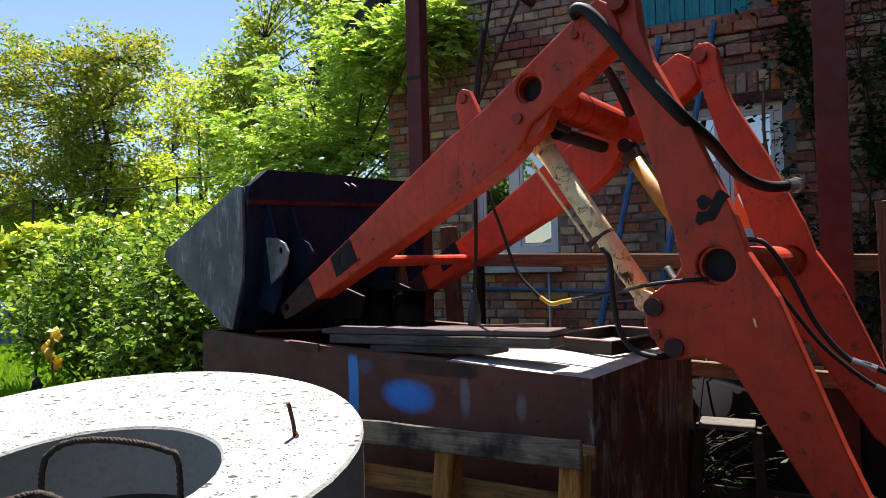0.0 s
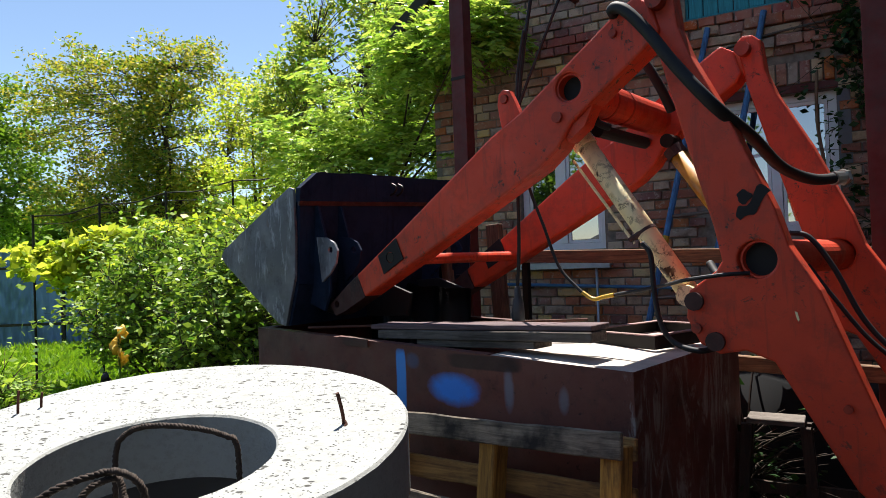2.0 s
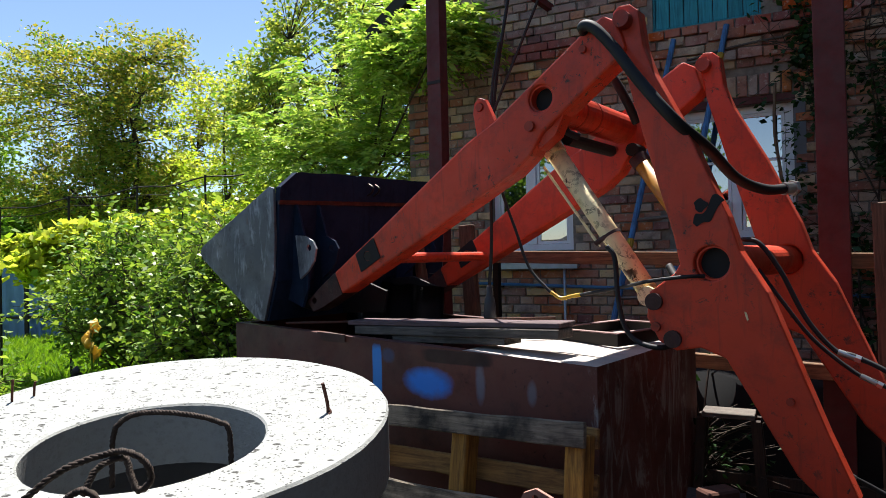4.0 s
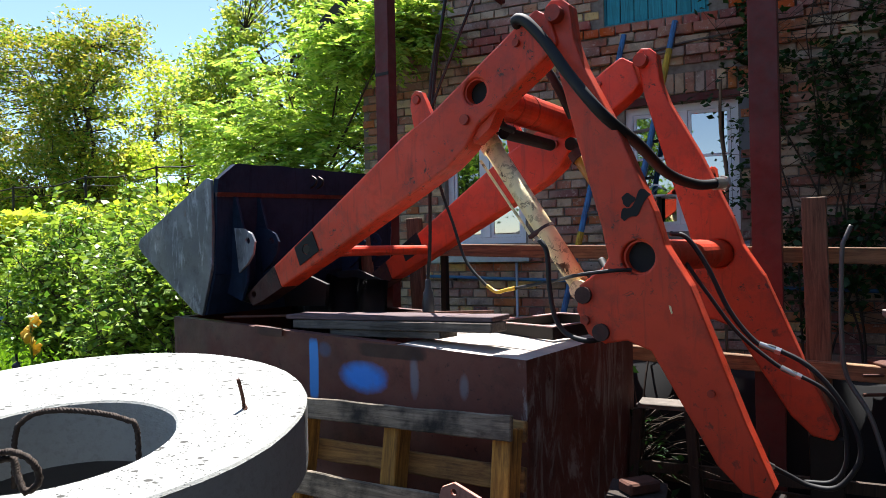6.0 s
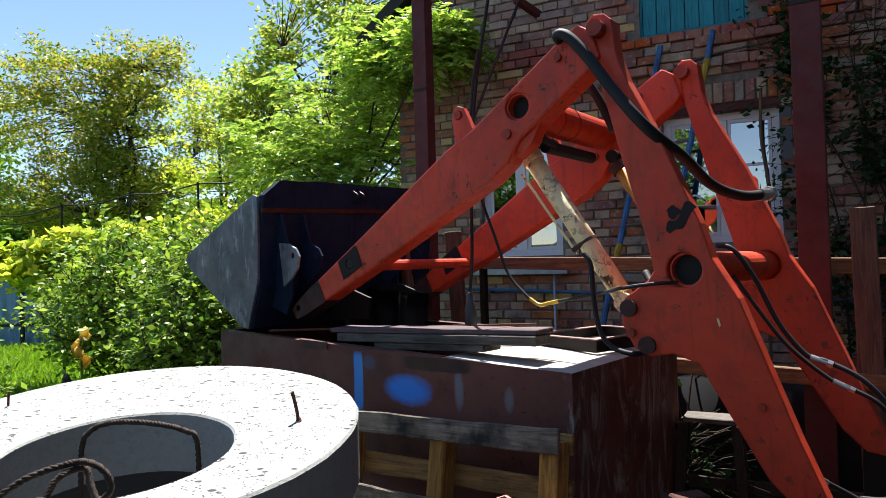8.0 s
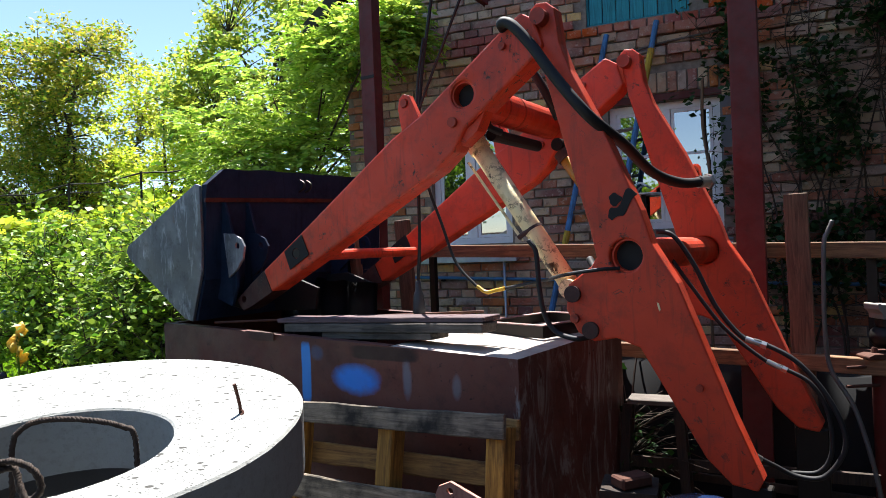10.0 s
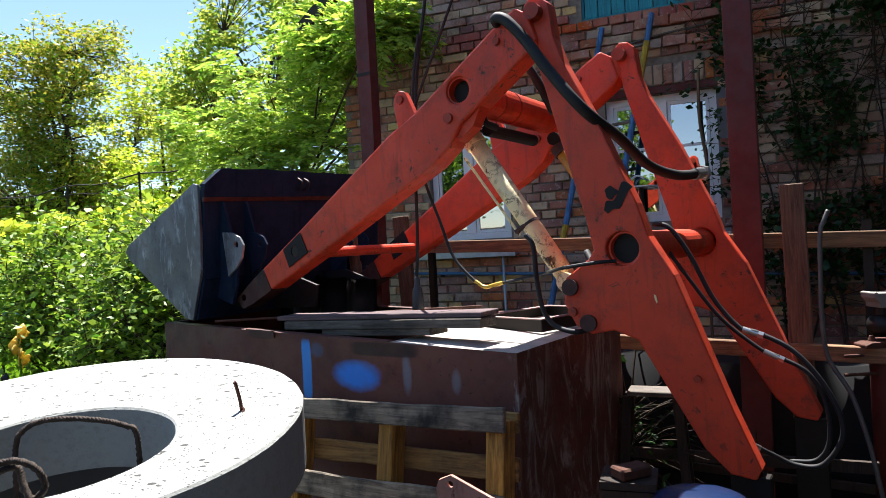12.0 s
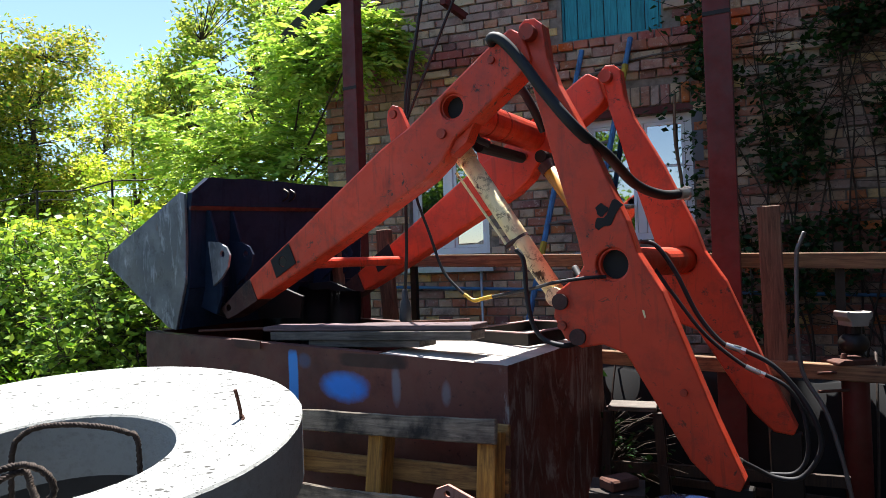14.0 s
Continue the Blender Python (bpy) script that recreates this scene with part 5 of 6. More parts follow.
def build_plug():
    root = thing("hanging_plug", "black mains plug hanging on its cable over the tank", "plug", m=LM)
    p = (-1.482, 2.45)
    b = bmesh.new()
    prof = [(0.009, 1.345), (0.013, 1.335), (0.015, 1.30), (0.022, 1.285), (0.026, 1.25), (0.028, 1.205), (0.026, 1.20)]
    rings = [[b.verts.new((p[0] + r * math.cos(a), p[1] + r * math.sin(a), z)) for a in np.linspace(0, 2 * math.pi, 15)[:-1]] for r, z in prof]
    for u, w in zip(rings, rings[1:]):
        for i in range(14):
            b.faces.new((u[i], u[(i + 1) % 14], w[(i + 1) % 14], w[i]))
    b.faces.new(rings[0]), b.faces.new(rings[-1])
    part("plug_body", b, plain("dark_grey_plastic", "2b2f36", 0.5), root, "ribbed dark grey plug body", True)
    part("cable", tube(curve_pts([(-1.482, 2.45, 1.34), (-1.466, 2.45, 1.516), (-1.459, 2.45, 1.812), (-1.443, 2.45, 2.057), (-1.416, 2.45, 2.274), (-1.362, 2.45, 2.532), (-1.28, 2.46, 2.95), (-1.2, 2.47, 3.4)], 8), 0.0075, 8), RUBBER, root)
    part("cable", tube(curve_pts([(-1.452, 2.435, 2.0), (-1.436, 2.435, 2.079), (-1.396, 2.44, 2.172), (-1.336, 2.44, 2.283), (-1.277, 2.44, 2.392), (-1.22, 2.44, 2.499), (-1.0, 2.46, 2.93), (-0.76, 2.48, 3.4)], 8), 0.006, 8), RUBBER, root)
    part("cable", tube(curve_pts([(-1.39, 2.43, 2.40), (-1.43, 2.43, 2.20), (-1.425, 2.41, 1.974), (-1.374, 2.4, 1.754), (-1.311, 2.4, 1.584), (-1.252, 2.4, 1.429), (-1.176, 2.4, 1.344), (-1.106, 2.4, 1.297), (-0.991, 2.4, 1.318), (-0.822, 2.36, 1.347), (-0.69, 2.24, 1.372), (-0.56, 2.225, 1.388), (-0.50, 2.26, 1.39)], 8), 0.0065, 8), RUBBER, root, "thin black cable")
    part("tape", tube(curve_pts([(-1.15, 2.4, 1.322), (-1.106, 2.4, 1.297), (-1.06, 2.4, 1.305), (-1.02, 2.4, 1.313)], 4), 0.0082, 8), plain("yellow_tape", "d8a818", 0.5), root, "yellow insulating tape")


build_plug()

# ---- things on the tank ----
def plank(label, s0, s1, c0, c1, z0, z1, yaw=0.0, mat=None):
    cx, cy = (s0 + s1) / 2, (c0 + c1) / 2
    r = thing("plank", label, "plank", "planks on the tank", m=LM @ pose(cx, cy, z0, 0, 0, yaw) @ pose(0, 0, 0, 0, -1.5, 0))
    b = box(-(s1 - s0) / 2, (s1 - s0) / 2, -(c1 - c0) / 2, (c1 - c0) / 2, 0, z1 - z0, 0.003)
    bmesh.ops.subdivide_edges(b, edges=[e for e in b.edges if e.calc_length() > 0.4], cuts=6)
    for v in b.verts:
        v.co.y += 0.004 * noise.noise((v.co.x * 5, v.co.y, v.co.z * 9))
        v.co.z += 0.003 * noise.noise((v.co.x * 4, 7, v.co.y * 9))
    part("wood", b, mat or GREYWOOD, r)


plank("short grey weathered plank under the others", -1.84, -1.25, 2.20, 2.33, 1.113, 1.141)
plank("grey weathered plank with split ends", -2.06, -1.01, 2.19, 2.31, 1.143, 1.180)
plank("long purple-grey plank on top of the stack", -2.11, -1.015, 2.20, 2.34, 1.182, 1.203, 0.6, timber("purple_grey_board", "6c585a", "3a2c2c", "x", 0.4))


def build_tray():
    root = thing("steel_tray_frame", "dark rusty angle iron frame on the tank top", "steel frame", m=LM @ pose(-1.06, 2.86, 1.092, 0, 0, -14))
    hx, hy, h = 0.19, 0.26, 0.05
    # Flange is paler than the bars: the sun on its top is put into the colour.
    flange = plain("sunlit_flange", "8f716c", 0.7, 0, 0.3, 12)
    for x0, x1, y0, y1, fx0, fx1, fy0, fy1 in ((-hx, hx, -hy, -hy + 0.008, -hx, hx, -hy, -hy + 0.03), (-hx, hx, hy - 0.008, hy, -hx, hx, hy - 0.03, hy),
                                               (-hx, -hx + 0.008, -hy + 0.009, hy - 0.009, -hx, -hx + 0.03, -hy + 0.031, hy - 0.031), (hx - 0.008, hx, -hy + 0.009, hy - 0.009, hx - 0.03, hx, -hy + 0.031, hy - 0.031)):
        part("side_bar", box(x0, x1, y0, y1, 0, h, 0.001), STEEL, root)
        part("flange", box(fx0, fx1, fy0, fy1, h + 0.0005, h + 0.005), flange, root, "pinkish flange, sunlight put into its pale colour")


build_tray()


def build_gap_sheet():
    # Added sheet: fills the gap under the bucket with black in place of shade.
    r = thing("dark_gap_sheet", "black sheet added in the tank mouth for the dark gap there", "rubber sheet", m=LM)
    b = bmesh.new()
    n = 24
    rows = []
    for j, z in enumerate((0.9, 1.1, 1.25, 1.36)):
        rows.append([b.verts.new((-2.78 + 0.72 * i / n, 2.84 + 0.03 * math.sin(i * 0.9) + 0.01 * j, z - (0.05 * (i / n)) + 0.02 * noise.noise((i * 0.4, j, 0)))) for i in range(n + 1)])
    for u, w in zip(rows, rows[1:]):
        for i in range(n):
            b.faces.new((u[i], u[i + 1], w[i + 1], w[i]))
    g = bmesh.ops.solidify(b, geom=list(b.faces), thickness=0.008)
    part("sheet", b, RUBBER, r, "", True)


build_gap_sheet()


def build_bar():
    r = thing("iron_rod", "thin rusty iron rod lying across the tank mouth", "rod", m=LM)
    part("bar", tube([(-2.45, 2.115, 1.17), (-1.25, 2.62, 1.195)], 0.006, 8), RUST, r)
    r = thing("scrap_strip", "bent rusty steel strip along the tank rim", "steel strip", m=LM)
    part("strip", hexa([(-2.20, 2.085, 1.11), (-2.02, 2.085, 1.105), (-2.02, 2.092, 1.105), (-2.20, 2.092, 1.11), (-2.20, 2.085, 1.143), (-2.02, 2.085, 1.137), (-2.02, 2.092, 1.137), (-2.20, 2.092, 1.143)]), TANK, r)


build_bar()

# ---- yard clutter beyond the leg ----
def build_stake(x, y, w, top, label, lean=0.0):
    r = thing("timber_stake", label, "stake", m=pose(x, y, 0, 0, lean, -30))
    b = box(-w / 2, w / 2, -0.03, 0.03, 0, top, 0.004)
    bmesh.ops.subdivide_edges(b, edges=[e for e in b.edges if e.calc_length() > 0.5], cuts=8)
    for v in b.verts:
        v.co.x += 0.006 * noise.noise((v.co.z * 3, v.co.x, 2))
    part("wood", b, STAKEWOOD, r)


build_stake(1.852, 2.86, 0.098, 1.668, "upright weathered timber stake by the wall", -0.6)
build_stake(0.085, 4.15, 0.09, 1.68, "short pinkish timber batten leaning by the post", -3.0)
build_stake(-0.18, 3.9, 0.05, 1.66, "thin grey batten leaning behind the bucket", -4.0)

r_ = thing("bent_pipe", "bent grey plastic pipe standing beside the stake", "pipe")
part("pipe_body", tube(curve_pts([(1.841, 2.6, 1.535), (1.82, 2.6, 1.49), (1.803, 2.6, 1.441), (1.795, 2.6, 1.25), (1.793, 2.6, 1.092), (1.812, 2.6, 0.928), (1.878, 2.55, 0.763), (1.93, 2.5, 0.457), (1.99, 2.5, 0.02)], 8), 0.009, 10), plain("grey_pipe", "5e5a56", 0.5), r_, "", True)


def build_jack():
    root = thing("screw_jack", "rusty red screw stand with a pale forked cap", "stand", m=pose(2.118, 2.72, 0))
    part("column", tube([(0, 0, 0), (0, 0, 0.90), (0, 0, 0.94)], 0.055, 20), POST, root, "oxide red column", True)
    part("column_ring", pipe((0, 0, 0.875), (0, 0, 0.905), 0.066, 0.056, 20), RUST, root)
    part("collar", plate([(-0.115, 0.948), (-0.115, 0.962), (-0.09, 0.972), (0.05, 0.972), (0.06, 0.948)], -0.07, 0.07, (), 0.004), RUST, root, "pale dusty flange")
    part("grease_knob", tube([(-0.06, -0.02, 0.973), (-0.06, -0.02, 0.995)], 0.016, 12, r_end=0.010), RUST, root)
    b = bmesh.new()
    bmesh.ops.create_uvsphere(b, u_segments=20, v_segments=12, radius=0.062)
    for v in b.verts:
        v.co.z = v.co.z * 0.85 + 1.035
    part("ball", b, STEEL, root, "dark greasy ball", True)
    part("neck", tube([(0, 0, 1.08), (0, 0, 1.112)], 0.036, 16), STEEL, root)
    cap = plate([(-0.058, 1.178), (-0.048, 1.182), (-0.04, 1.176), (0.045, 1.174), (0.053, 1.18), (0.062, 1.176), (0.062, 1.155), (0.043, 1.135), (0.04, 1.113), (-0.036, 1.113), (-0.038, 1.135), (-0.056, 1.155)], -0.05, 0.05, (), 0.004)
    part("forked_cap", cap, plain("pale_cap", "8d887e", 0.6), root, "pale worn forked cap")
    for z in (0.895, 0.975):
        part("side_rod", tube([(-0.19, -0.03, z - 0.06), (-0.05, -0.03, z - 0.06)], 0.007, 8), RUST, root)
    part("foot", box(-0.12, 0.12, -0.12, 0.12, 0.0, 0.012), STEEL, root)


build_jack()


def build_trestle():
    root = thing("workbench_trestle", "dark timber trestle with a pale board on top", "trestle", m=pose(1.21, 3.02, 0, 0, 0, -24))
    part("top_board", box(-0.11, 0.11, -0.07, 0.07, 0.725, 0.748, 0.003), GREYWOOD, root, "pale sunlit board")
    for sx in (-0.16, 0.16):
        for sy in (-0.1, 0.1):
            part("leg", hexa([(sx - 0.02, sy - 0.02, 0), (sx + 0.02, sy - 0.02, 0), (sx + 0.02, sy + 0.02, 0), (sx - 0.02, sy + 0.02, 0),
                              (sx * 0.7 - 0.02, sy * 0.5 - 0.02, 0.72), (sx * 0.7 + 0.02, sy * 0.5 - 0.02, 0.72), (sx * 0.7 + 0.02, sy * 0.5 + 0.02, 0.72), (sx * 0.7 - 0.02, sy * 0.5 + 0.02, 0.72)]), DARKWOOD, root)
    part("stretcher", box(-0.4, 0.9, -0.012, 0.012, 0.42, 0.47), DARKWOOD, root)
    return root


build_trestle()


def build_shade_mound():
    # Black mound, added behind the rail in place of the deep shade there.
    root = thing("shade_mound", "black sheeted mound added for the deep shade behind the low rail", "scrap pile", m=LM)
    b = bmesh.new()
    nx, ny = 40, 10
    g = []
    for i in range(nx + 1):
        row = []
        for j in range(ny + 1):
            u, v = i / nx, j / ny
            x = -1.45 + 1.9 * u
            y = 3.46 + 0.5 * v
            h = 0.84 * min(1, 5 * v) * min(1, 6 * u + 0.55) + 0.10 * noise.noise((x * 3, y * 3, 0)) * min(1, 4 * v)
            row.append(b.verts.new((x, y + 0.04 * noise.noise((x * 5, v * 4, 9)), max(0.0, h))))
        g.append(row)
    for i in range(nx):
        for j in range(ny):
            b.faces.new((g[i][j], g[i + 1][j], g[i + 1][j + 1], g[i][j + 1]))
    part("shade_sheet", b, plain("black_shade_sheet", "07080b", 1.0), root, "creased black sheet, deep shade put into its colour", True)
    for x in (-0.9, -0.3, 0.3):
        part("tie_rope", tube(curve_pts([(x, 3.44, 0.05), (x + 0.02, 3.45, 0.55), (x + 0.03, 3.6, 0.93), (x + 0.03, 3.8, 0.95)], 5), 0.006, 6), ROPE, root, "thin dark rope")
    part("edge_batten", box(-1.3, 0.42, 3.425, 3.445, 0.30, 0.34, 0.003), DARKWOOD, root, "dark timber batten")


build_shade_mound()


def build_link_plate():
    r = thing("link_plate", "faded pink steel link plate with bolt holes", "steel plate", m=pose(0.29, 1.62, 0.0, 0, 0, -25))
    b = plate([(-0.105, 0.82), (-0.095, 0.845), (-0.06, 0.86), (0.10, 0.79), (0.14, 0.60), (0.05, 0.02), (-0.02, 0.02), (-0.06, 0.60)], -0.006, 0.006, [(-0.062, 0.835, 0.009), (0.045, 0.78, 0.008)], 0.001)
    part("plate", b, painted("faded_pink_paint", "c08a78", rust=0.55, rough=0.6), r)


build_link_plate()


def build_barrel():
    r = thing("blue_drum", "dark blue drum lid catching the light", "drum", m=pose(0.93, 1.72, 0))
    part("drum", tube([(0, 0, 0), (0, 0, 0.02), (0, 0, 0.71)], 0.13, 28), plain("dark_blue_enamel", "0f1f3c", 0.3), r, "", True)
    b = bmesh.new()
    bmesh.ops.create_uvsphere(b, u_segments=24, v_segments=8, radius=0.135)
    for v in b.verts:
        v.co.z = max(0.0, v.co.z) * 0.28 + 0.712
    part("lid", b, plain("blue_lid", "14284a", 0.25), r, "domed blue lid", True)
    for k, (x, y, z, a) in enumerate(((0.80, 1.95, 0.72, 20), (0.69, 2.06, 0.0, 60))):
        q = thing("brick_fragment", "broken red brick on the scrap heap", "brick", m=pose(x, y, z if z else 0, 0, 0, a))
        part("piece", box(-0.055, 0.055, -0.035, 0.035, 0, 0.035, 0.006), RUST, q)
    q = thing("scrap_crate", "dark weathered wooden crate under the brick", "crate", m=pose(0.80, 1.97, 0, 0, 0, -20))
    for z in (0.03, 0.26, 0.49):
        part("slat", box(-0.08, 0.08, -0.075, -0.06, z, z + 0.2), DARKWOOD, q)
        part("slat", box(-0.08, 0.08, 0.06, 0.075, z, z + 0.2), DARKWOOD, q)
    part("lid_board", box(-0.085, 0.085, -0.08, 0.08, 0.695, 0.718), DARKWOOD, q)
    for sx in (-0.065, 0.065):
        part("corner_post", box(sx - 0.012, sx + 0.012, -0.058, 0.058, 0, 0.694), DARKWOOD, q)


build_barrel()

# ---- pipes and bits on the wall ----
r_ = thing("water_pipe", "thin blue water pipe along the brick wall", "pipe", m=WM)
part("pipe_run", tube([(-2.75, -0.07, 1.245), (1.25, -0.07, 1.112), (2.28, -0.07, 1.075)], 0.014, 10), PIPEBLUE, r_, "", True)
for x_ in (-2.2, -1.0, 0.2, 1.4):
    z_ = 1.245 - 0.0333 * (x_ + 2.75)
    part("clip", box(x_ - 0.012, x_ + 0.012, -0.075, 0.0, z_ - 0.03, z_ - 0.016), STEEL, r_)
r_ = thing("drain_pipe", "thin pale upright pipe below the window sill", "pipe", m=WM)
part("pipe_run", tube([(-1.60, -0.09, 1.37), (-1.60, -0.09, 0.0)], 0.012, 8), SILL, r_, "", True)


def build_ladder():
    """A wooden ladder that leans on the wall beside the window."""
    root = thing("ladder", "old wooden ladder, rails painted blue and yellow, against the wall", "ladder", m=WM)
    yellow = timber("yellow_painted_wood", "b89a2e", "6b5a26", "z", 0.4)
    blue = timber("blue_painted_wood", "4a7fb4", "2c4c6c", "z", 0.4)
    lo = (Vector((-1.29, -0.64, 0)), Vector((-0.90, -0.64, 0)))
    hi = (Vector((-0.66, -0.06, 3.18)), Vector((-0.265, -0.06, 3.23)))
    for a, b, stretch in zip(lo, hi, ((0.44, 0.50), (0.83, 0.93))):
        rail_ = part("ladder_rail", tube([a, a.lerp(b, 0.5), b], 0.026, 8, r_end=0.022), blue, root, "blue painted ladder rail")
        part("paint_band", tube([a.lerp(b, stretch[0]), a.lerp(b, stretch[1])], 0.0262, 8), yellow, rail_, "yellow painted stretch")
    for k in range(10):
        f = 0.07 + 0.095 * k
        part("rung", tube([lo[0].lerp(hi[0], f), lo[1].lerp(hi[1], f)], 0.014, 8), GREYWOOD, root, "grey wooden rung")


build_ladder()
r_ = thing("wall_cable", "black cable sagging along the brick wall", "cable", m=WM)
part("wire", tube(curve_pts([(-1.3, -0.04, 2.90), (-0.73, -0.05, 2.97), (-0.25, -0.05, 3.05), (0.4, -0.04, 3.10), (1.3, -0.04, 3.18)], 8), 0.009, 8), GREYWOOD, r_, "", True)
r_ = thing("window_branch", "thin bare branch against the window", "branch", m=WM)
part("stick", tube(curve_pts([(0.06, -0.12, 2.72), (0.05, -0.12, 2.35), (0.09, -0.12, 1.9), (0.06, -0.12, 1.2), (0.07, -0.1, 0.0)], 6), 0.012, 6), STAKEWOOD, r_, "", True)
_rng = np.random.default_rng(91)
_c = np.c_[_rng.normal(0.14, 0.05, 90), _rng.normal(-0.12, 0.02, 90), _rng.uniform(1.75, 2.55, 90)]
leaves_mesh("leaf_spray", _c, 0.05, LEAF_IVY, r_, 92, 0.4, 0.45)["kind"] = "stuff"
r_ = thing("wall_bracket", "rusty iron cable bracket on the gable", "bracket", m=WM)
part("arm", hexa([(-1.84, -0.25, 3.70), (-1.79, -0.25, 3.70), (-1.66, 0.0, 3.61), (-1.71, 0.0, 3.61), (-1.84, -0.25, 3.76), (-1.79, -0.25, 3.76), (-1.66, 0.0, 3.67), (-1.71, 0.0, 3.67)]), POST, r_)
r_ = thing("window_basin", "white enamel basin standing on the window sill", "basin", m=WM)
part("bowl", tube([(-0.42, -0.02, 1.86), (-0.42, -0.02, 1.87)], 0.14, 24), WHITE, r_)
part("hoop_handle", tube(curve_pts([(-0.50, -0.05, 1.875), (-0.49, -0.05, 1.93), (-0.44, -0.05, 1.955), (-0.39, -0.05, 1.93)], 5), 0.008, 8), WHITE, r_)
part("stem", tube([(-0.42, -0.02, 1.859), (-0.42, -0.02, 1.50)], 0.02, 8), STEEL, r_)

# ---- window surrounds ----
for x0_, x1_, z_ in ((WIN_R[0] - 0.1, WIN_R[1] + 0.1, WIN_R[3]), (WIN_L[0] - 0.1, WIN_L[1] + 0.1, WIN_L[3])):
    part("lintel", box(x0_, x1_, -0.012, 0.10, z_ + 0.002, z_ + 0.06, 0.003), POST, WALL, "dark red-brown timber lintel")
part("jamb_plaster", box(WIN_R[1] + 0.002, WIN_R[1] + 0.085, -0.02, 0.0, 2.05, 2.60, 0.003), CONCRETE_SIDE, WALL, "grey plaster jamb")

# ---- rough ledge of projecting bricks above the windows ----
def build_ledge():
    rng = np.random.default_rng(33)
    for z, x0, x1 in ((2.955, -1.55, 1.0), (3.045, -1.2, 1.3), (3.125, -0.7, 1.1)):
        x = x0
        while x < x1:
            w = rng.uniform(0.12, 0.27)
            b = box(0, w - 0.012, -rng.uniform(0.035, 0.085), -0.004, rng.uniform(-0.006, 0.004), rng.uniform(0.06, 0.078), 0.006)
            for v in b.verts:
                v.co += Vector(rng.normal(0, 0.0035, 3))
            o = part("ledge_brick", b, BRICK, WALL)
            o.location = (x, 0, z)
            x += w


build_ledge()

# ---- bricks ----
def brick_mesh(length, height, k, mat=None):
    rng = np.random.default_rng(300 + k)
    b = box(0, length, -0.012 - 0.010 * (k % 3), 0.012, 0, height, 0.0)
    for v in b.verts:
        v.co.x += rng.uniform(-0.004, 0.004)
        v.co.z += rng.uniform(-0.003, 0.003)
        if v.co.y < 0:
            v.co.y += rng.uniform(-0.003, 0.004)
    es = [e for e in b.edges if e.verts[0].co.y < 0 and e.verts[1].co.y < 0]
    bmesh.ops.bevel(b, geom=es, offset=0.004, segments=1, affect="EDGES")
    bmesh.ops.recalc_face_normals(b, faces=b.faces)
    me = bpy.data.meshes.new("brick")
    b.to_mesh(me)
    b.free()
    me.materials.append(mat or BRICK)
    return me


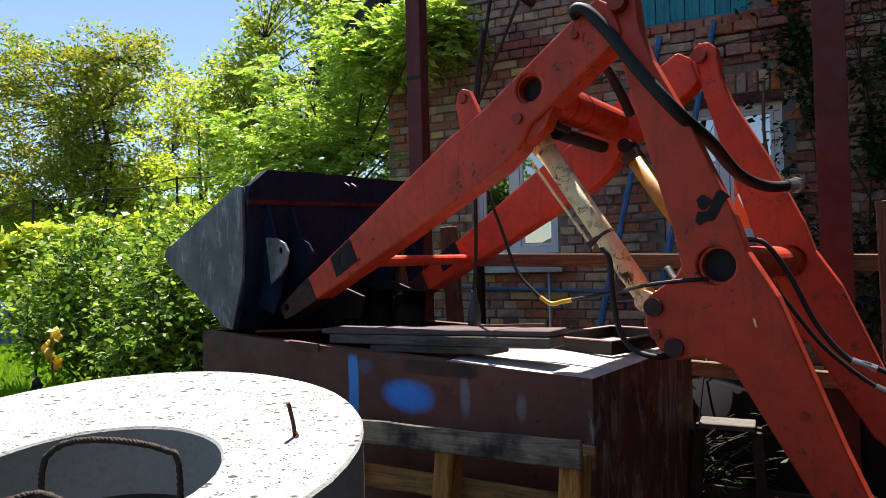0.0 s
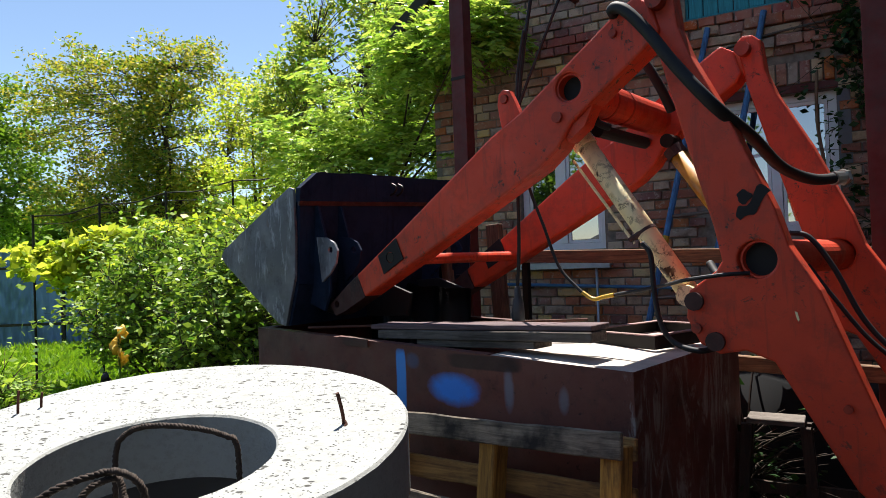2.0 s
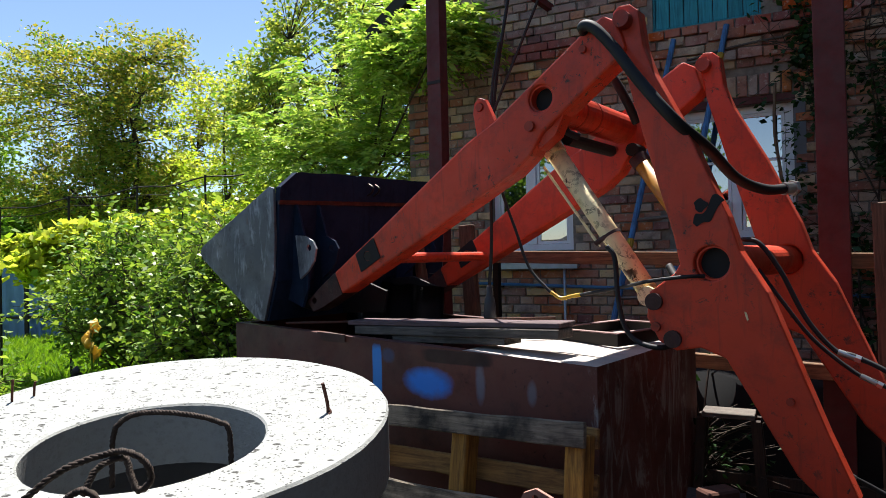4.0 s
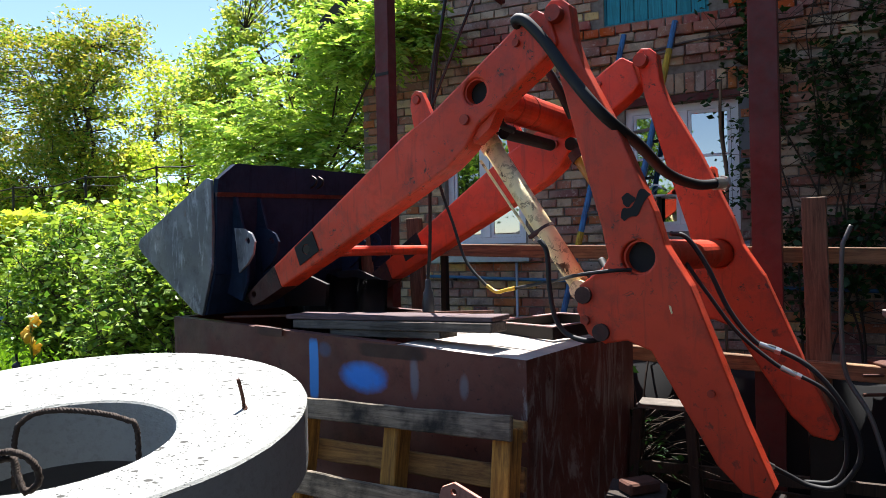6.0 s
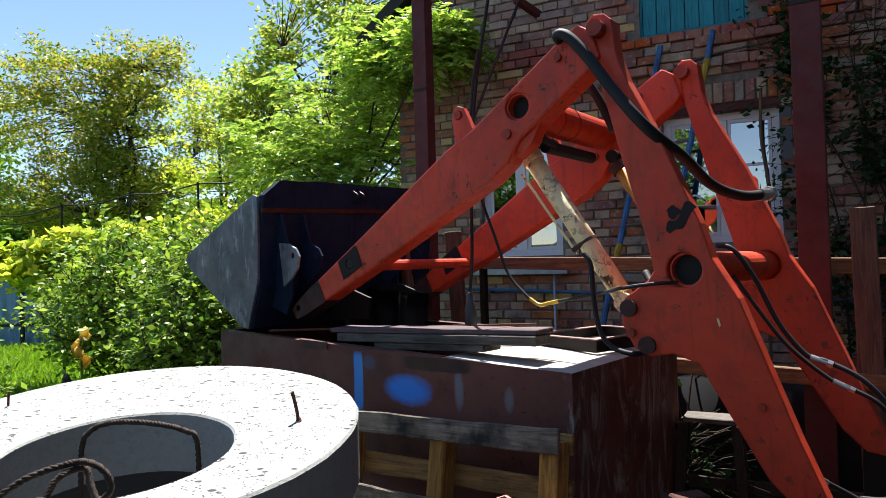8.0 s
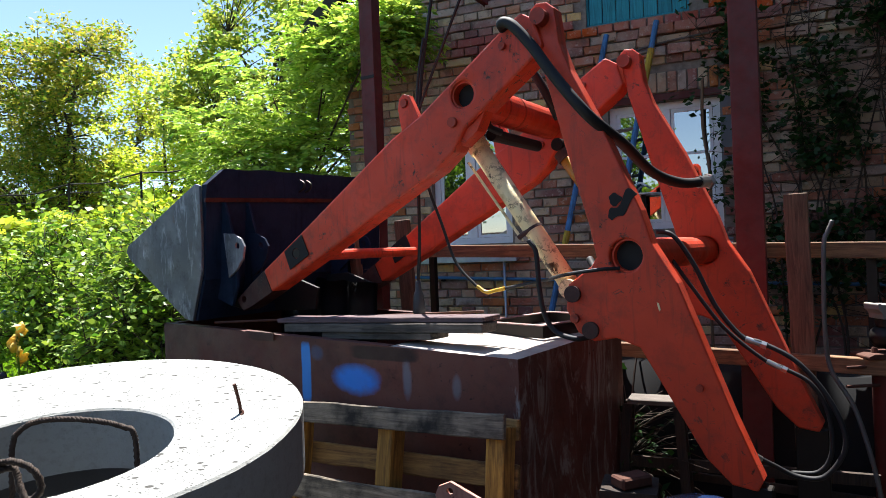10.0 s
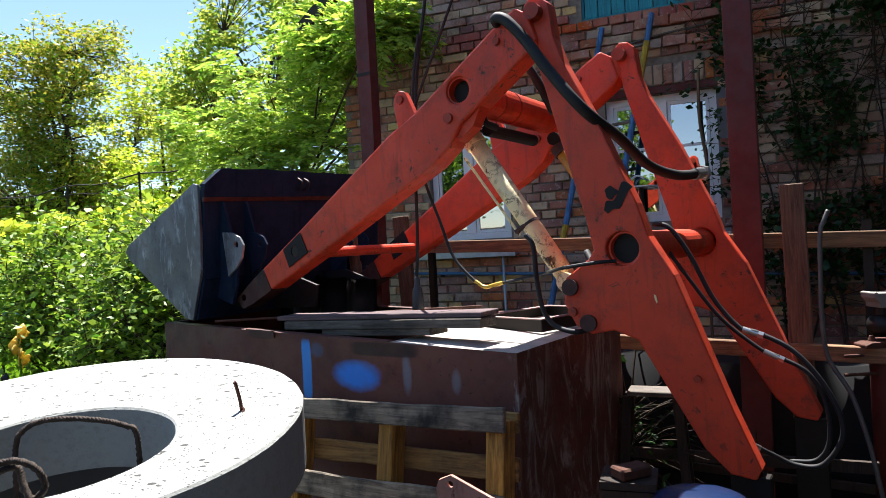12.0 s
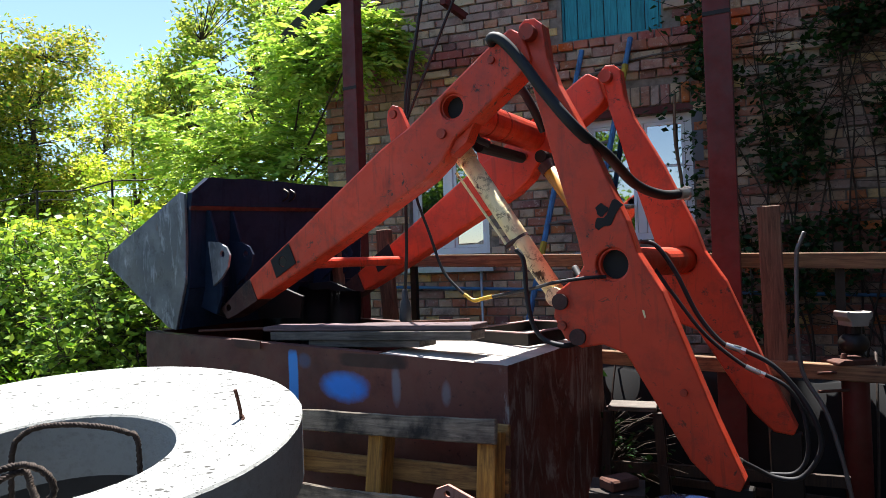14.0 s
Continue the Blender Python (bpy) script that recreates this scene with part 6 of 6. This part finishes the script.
def build_bricks():
    rng = np.random.default_rng(12)
    COURSE, HB, LB = 0.077, 0.064, 0.262
    stretcher = [brick_mesh(LB - 0.012, HB, k) for k in range(6)]
    header = [brick_mesh(LB / 2 - 0.012, HB, k + 10) for k in range(6)]
    redbrick = [brick_mesh(LB - 0.012, HB, k, BRICKRED) for k in range(4)]
    redhead = [brick_mesh(LB / 2 - 0.012, HB, k, BRICKRED) for k in range(4)]
    soldier = [brick_mesh(0.064, 0.16, k + 20) for k in range(4)]
    made = 0
    verts, faces, nv = [], [], 0
    rows = int((5.4 - 0.2) / COURSE)
    for r in range(rows):
        z = 0.2 + r * COURSE
        heads = r % 2 == 1
        L = LB / 2 if heads else LB
        x = LEFT_X + (LB / 4 if r % 2 else (0 if r % 4 else -LB / 2))
        while x < RIGHT_X - 0.27:
            kind = header if heads else stretcher
            w = L - 0.012
            px, me = x, kind[int(rng.integers(6))]
            x += L
            cx, cz = px + w / 2, z + HB / 2
            if px < LEFT_X - 0.005:
                px2 = LEFT_X
                me = header[int(rng.integers(6))]
                px, cx = px2, px2 + 0.06
            if z + HB > roof_z(cx) - 0.08:
                continue
            blocked = False
            for wnd in (WIN_R, WIN_L, ATTIC):
                if px + w > wnd[0] - 0.004 and px < wnd[1] + 0.004 and z + HB > wnd[2] - 0.01 and z < wnd[3] + (0.235 if wnd is not ATTIC else 0.0):
                    blocked = True
                    # a half brick beside the opening closes the row
                    if wnd[0] - px > 0.135 and not heads:
                        me, blocked = header[int(rng.integers(6))], False
                    elif px + w - wnd[1] > 0.135 and not heads:
                        me, px, blocked = header[int(rng.integers(6))], px + LB / 2, False
            if blocked:
                continue
            band = 3.14 < z < 3.30
            if band:
                me = (redbrick if len(me.vertices) and w > 0.2 and me in stretcher else redhead)[int(rng.integers(4))]
                ob = new("band_brick", me)
                ob.parent = WALL
                ob.location = (px, -0.028, z)
                continue
            y = -0.028 if band else rng.uniform(-0.004, 0.004)
            near = (-1.56 < px < -0.66 and 1.0 < z < 3.3) or (-2.5 < px < 0.9 and 2.7 < z < 3.25)
            if near and made < 292:
                ob = new("brick", me)
                ob.parent = WALL
                ob.location = (px, y, z)
                made += 1
            else:
                co = np.empty(len(me.vertices) * 3)
                me.vertices.foreach_get("co", co)
                verts.append(co.reshape(-1, 3) + (px, y, z))
                faces += [[i + nv for i in p.vertices] for p in me.polygons]
                nv += len(me.vertices)
    for wnd in (WIN_R, WIN_L):
        x = wnd[0] - 0.06
        while x < wnd[1] + 0.02:
            me = soldier[int(rng.integers(4))]
            co = np.empty(len(me.vertices) * 3)
            me.vertices.foreach_get("co", co)
            verts.append(co.reshape(-1, 3) + (x, 0.0, wnd[3] + 0.066))
            faces += [[i + nv for i in p.vertices] for p in me.polygons]
            nv += len(me.vertices)
            x += 0.077
    me = bpy.data.meshes.new("bricks")
    me.from_pydata(np.concatenate(verts).tolist(), [], faces)
    me.materials.append(BRICK)
    ob = new("brickwork", me)
    ob.parent = WALL
    ob["kind"] = "stuff"


build_bricks()
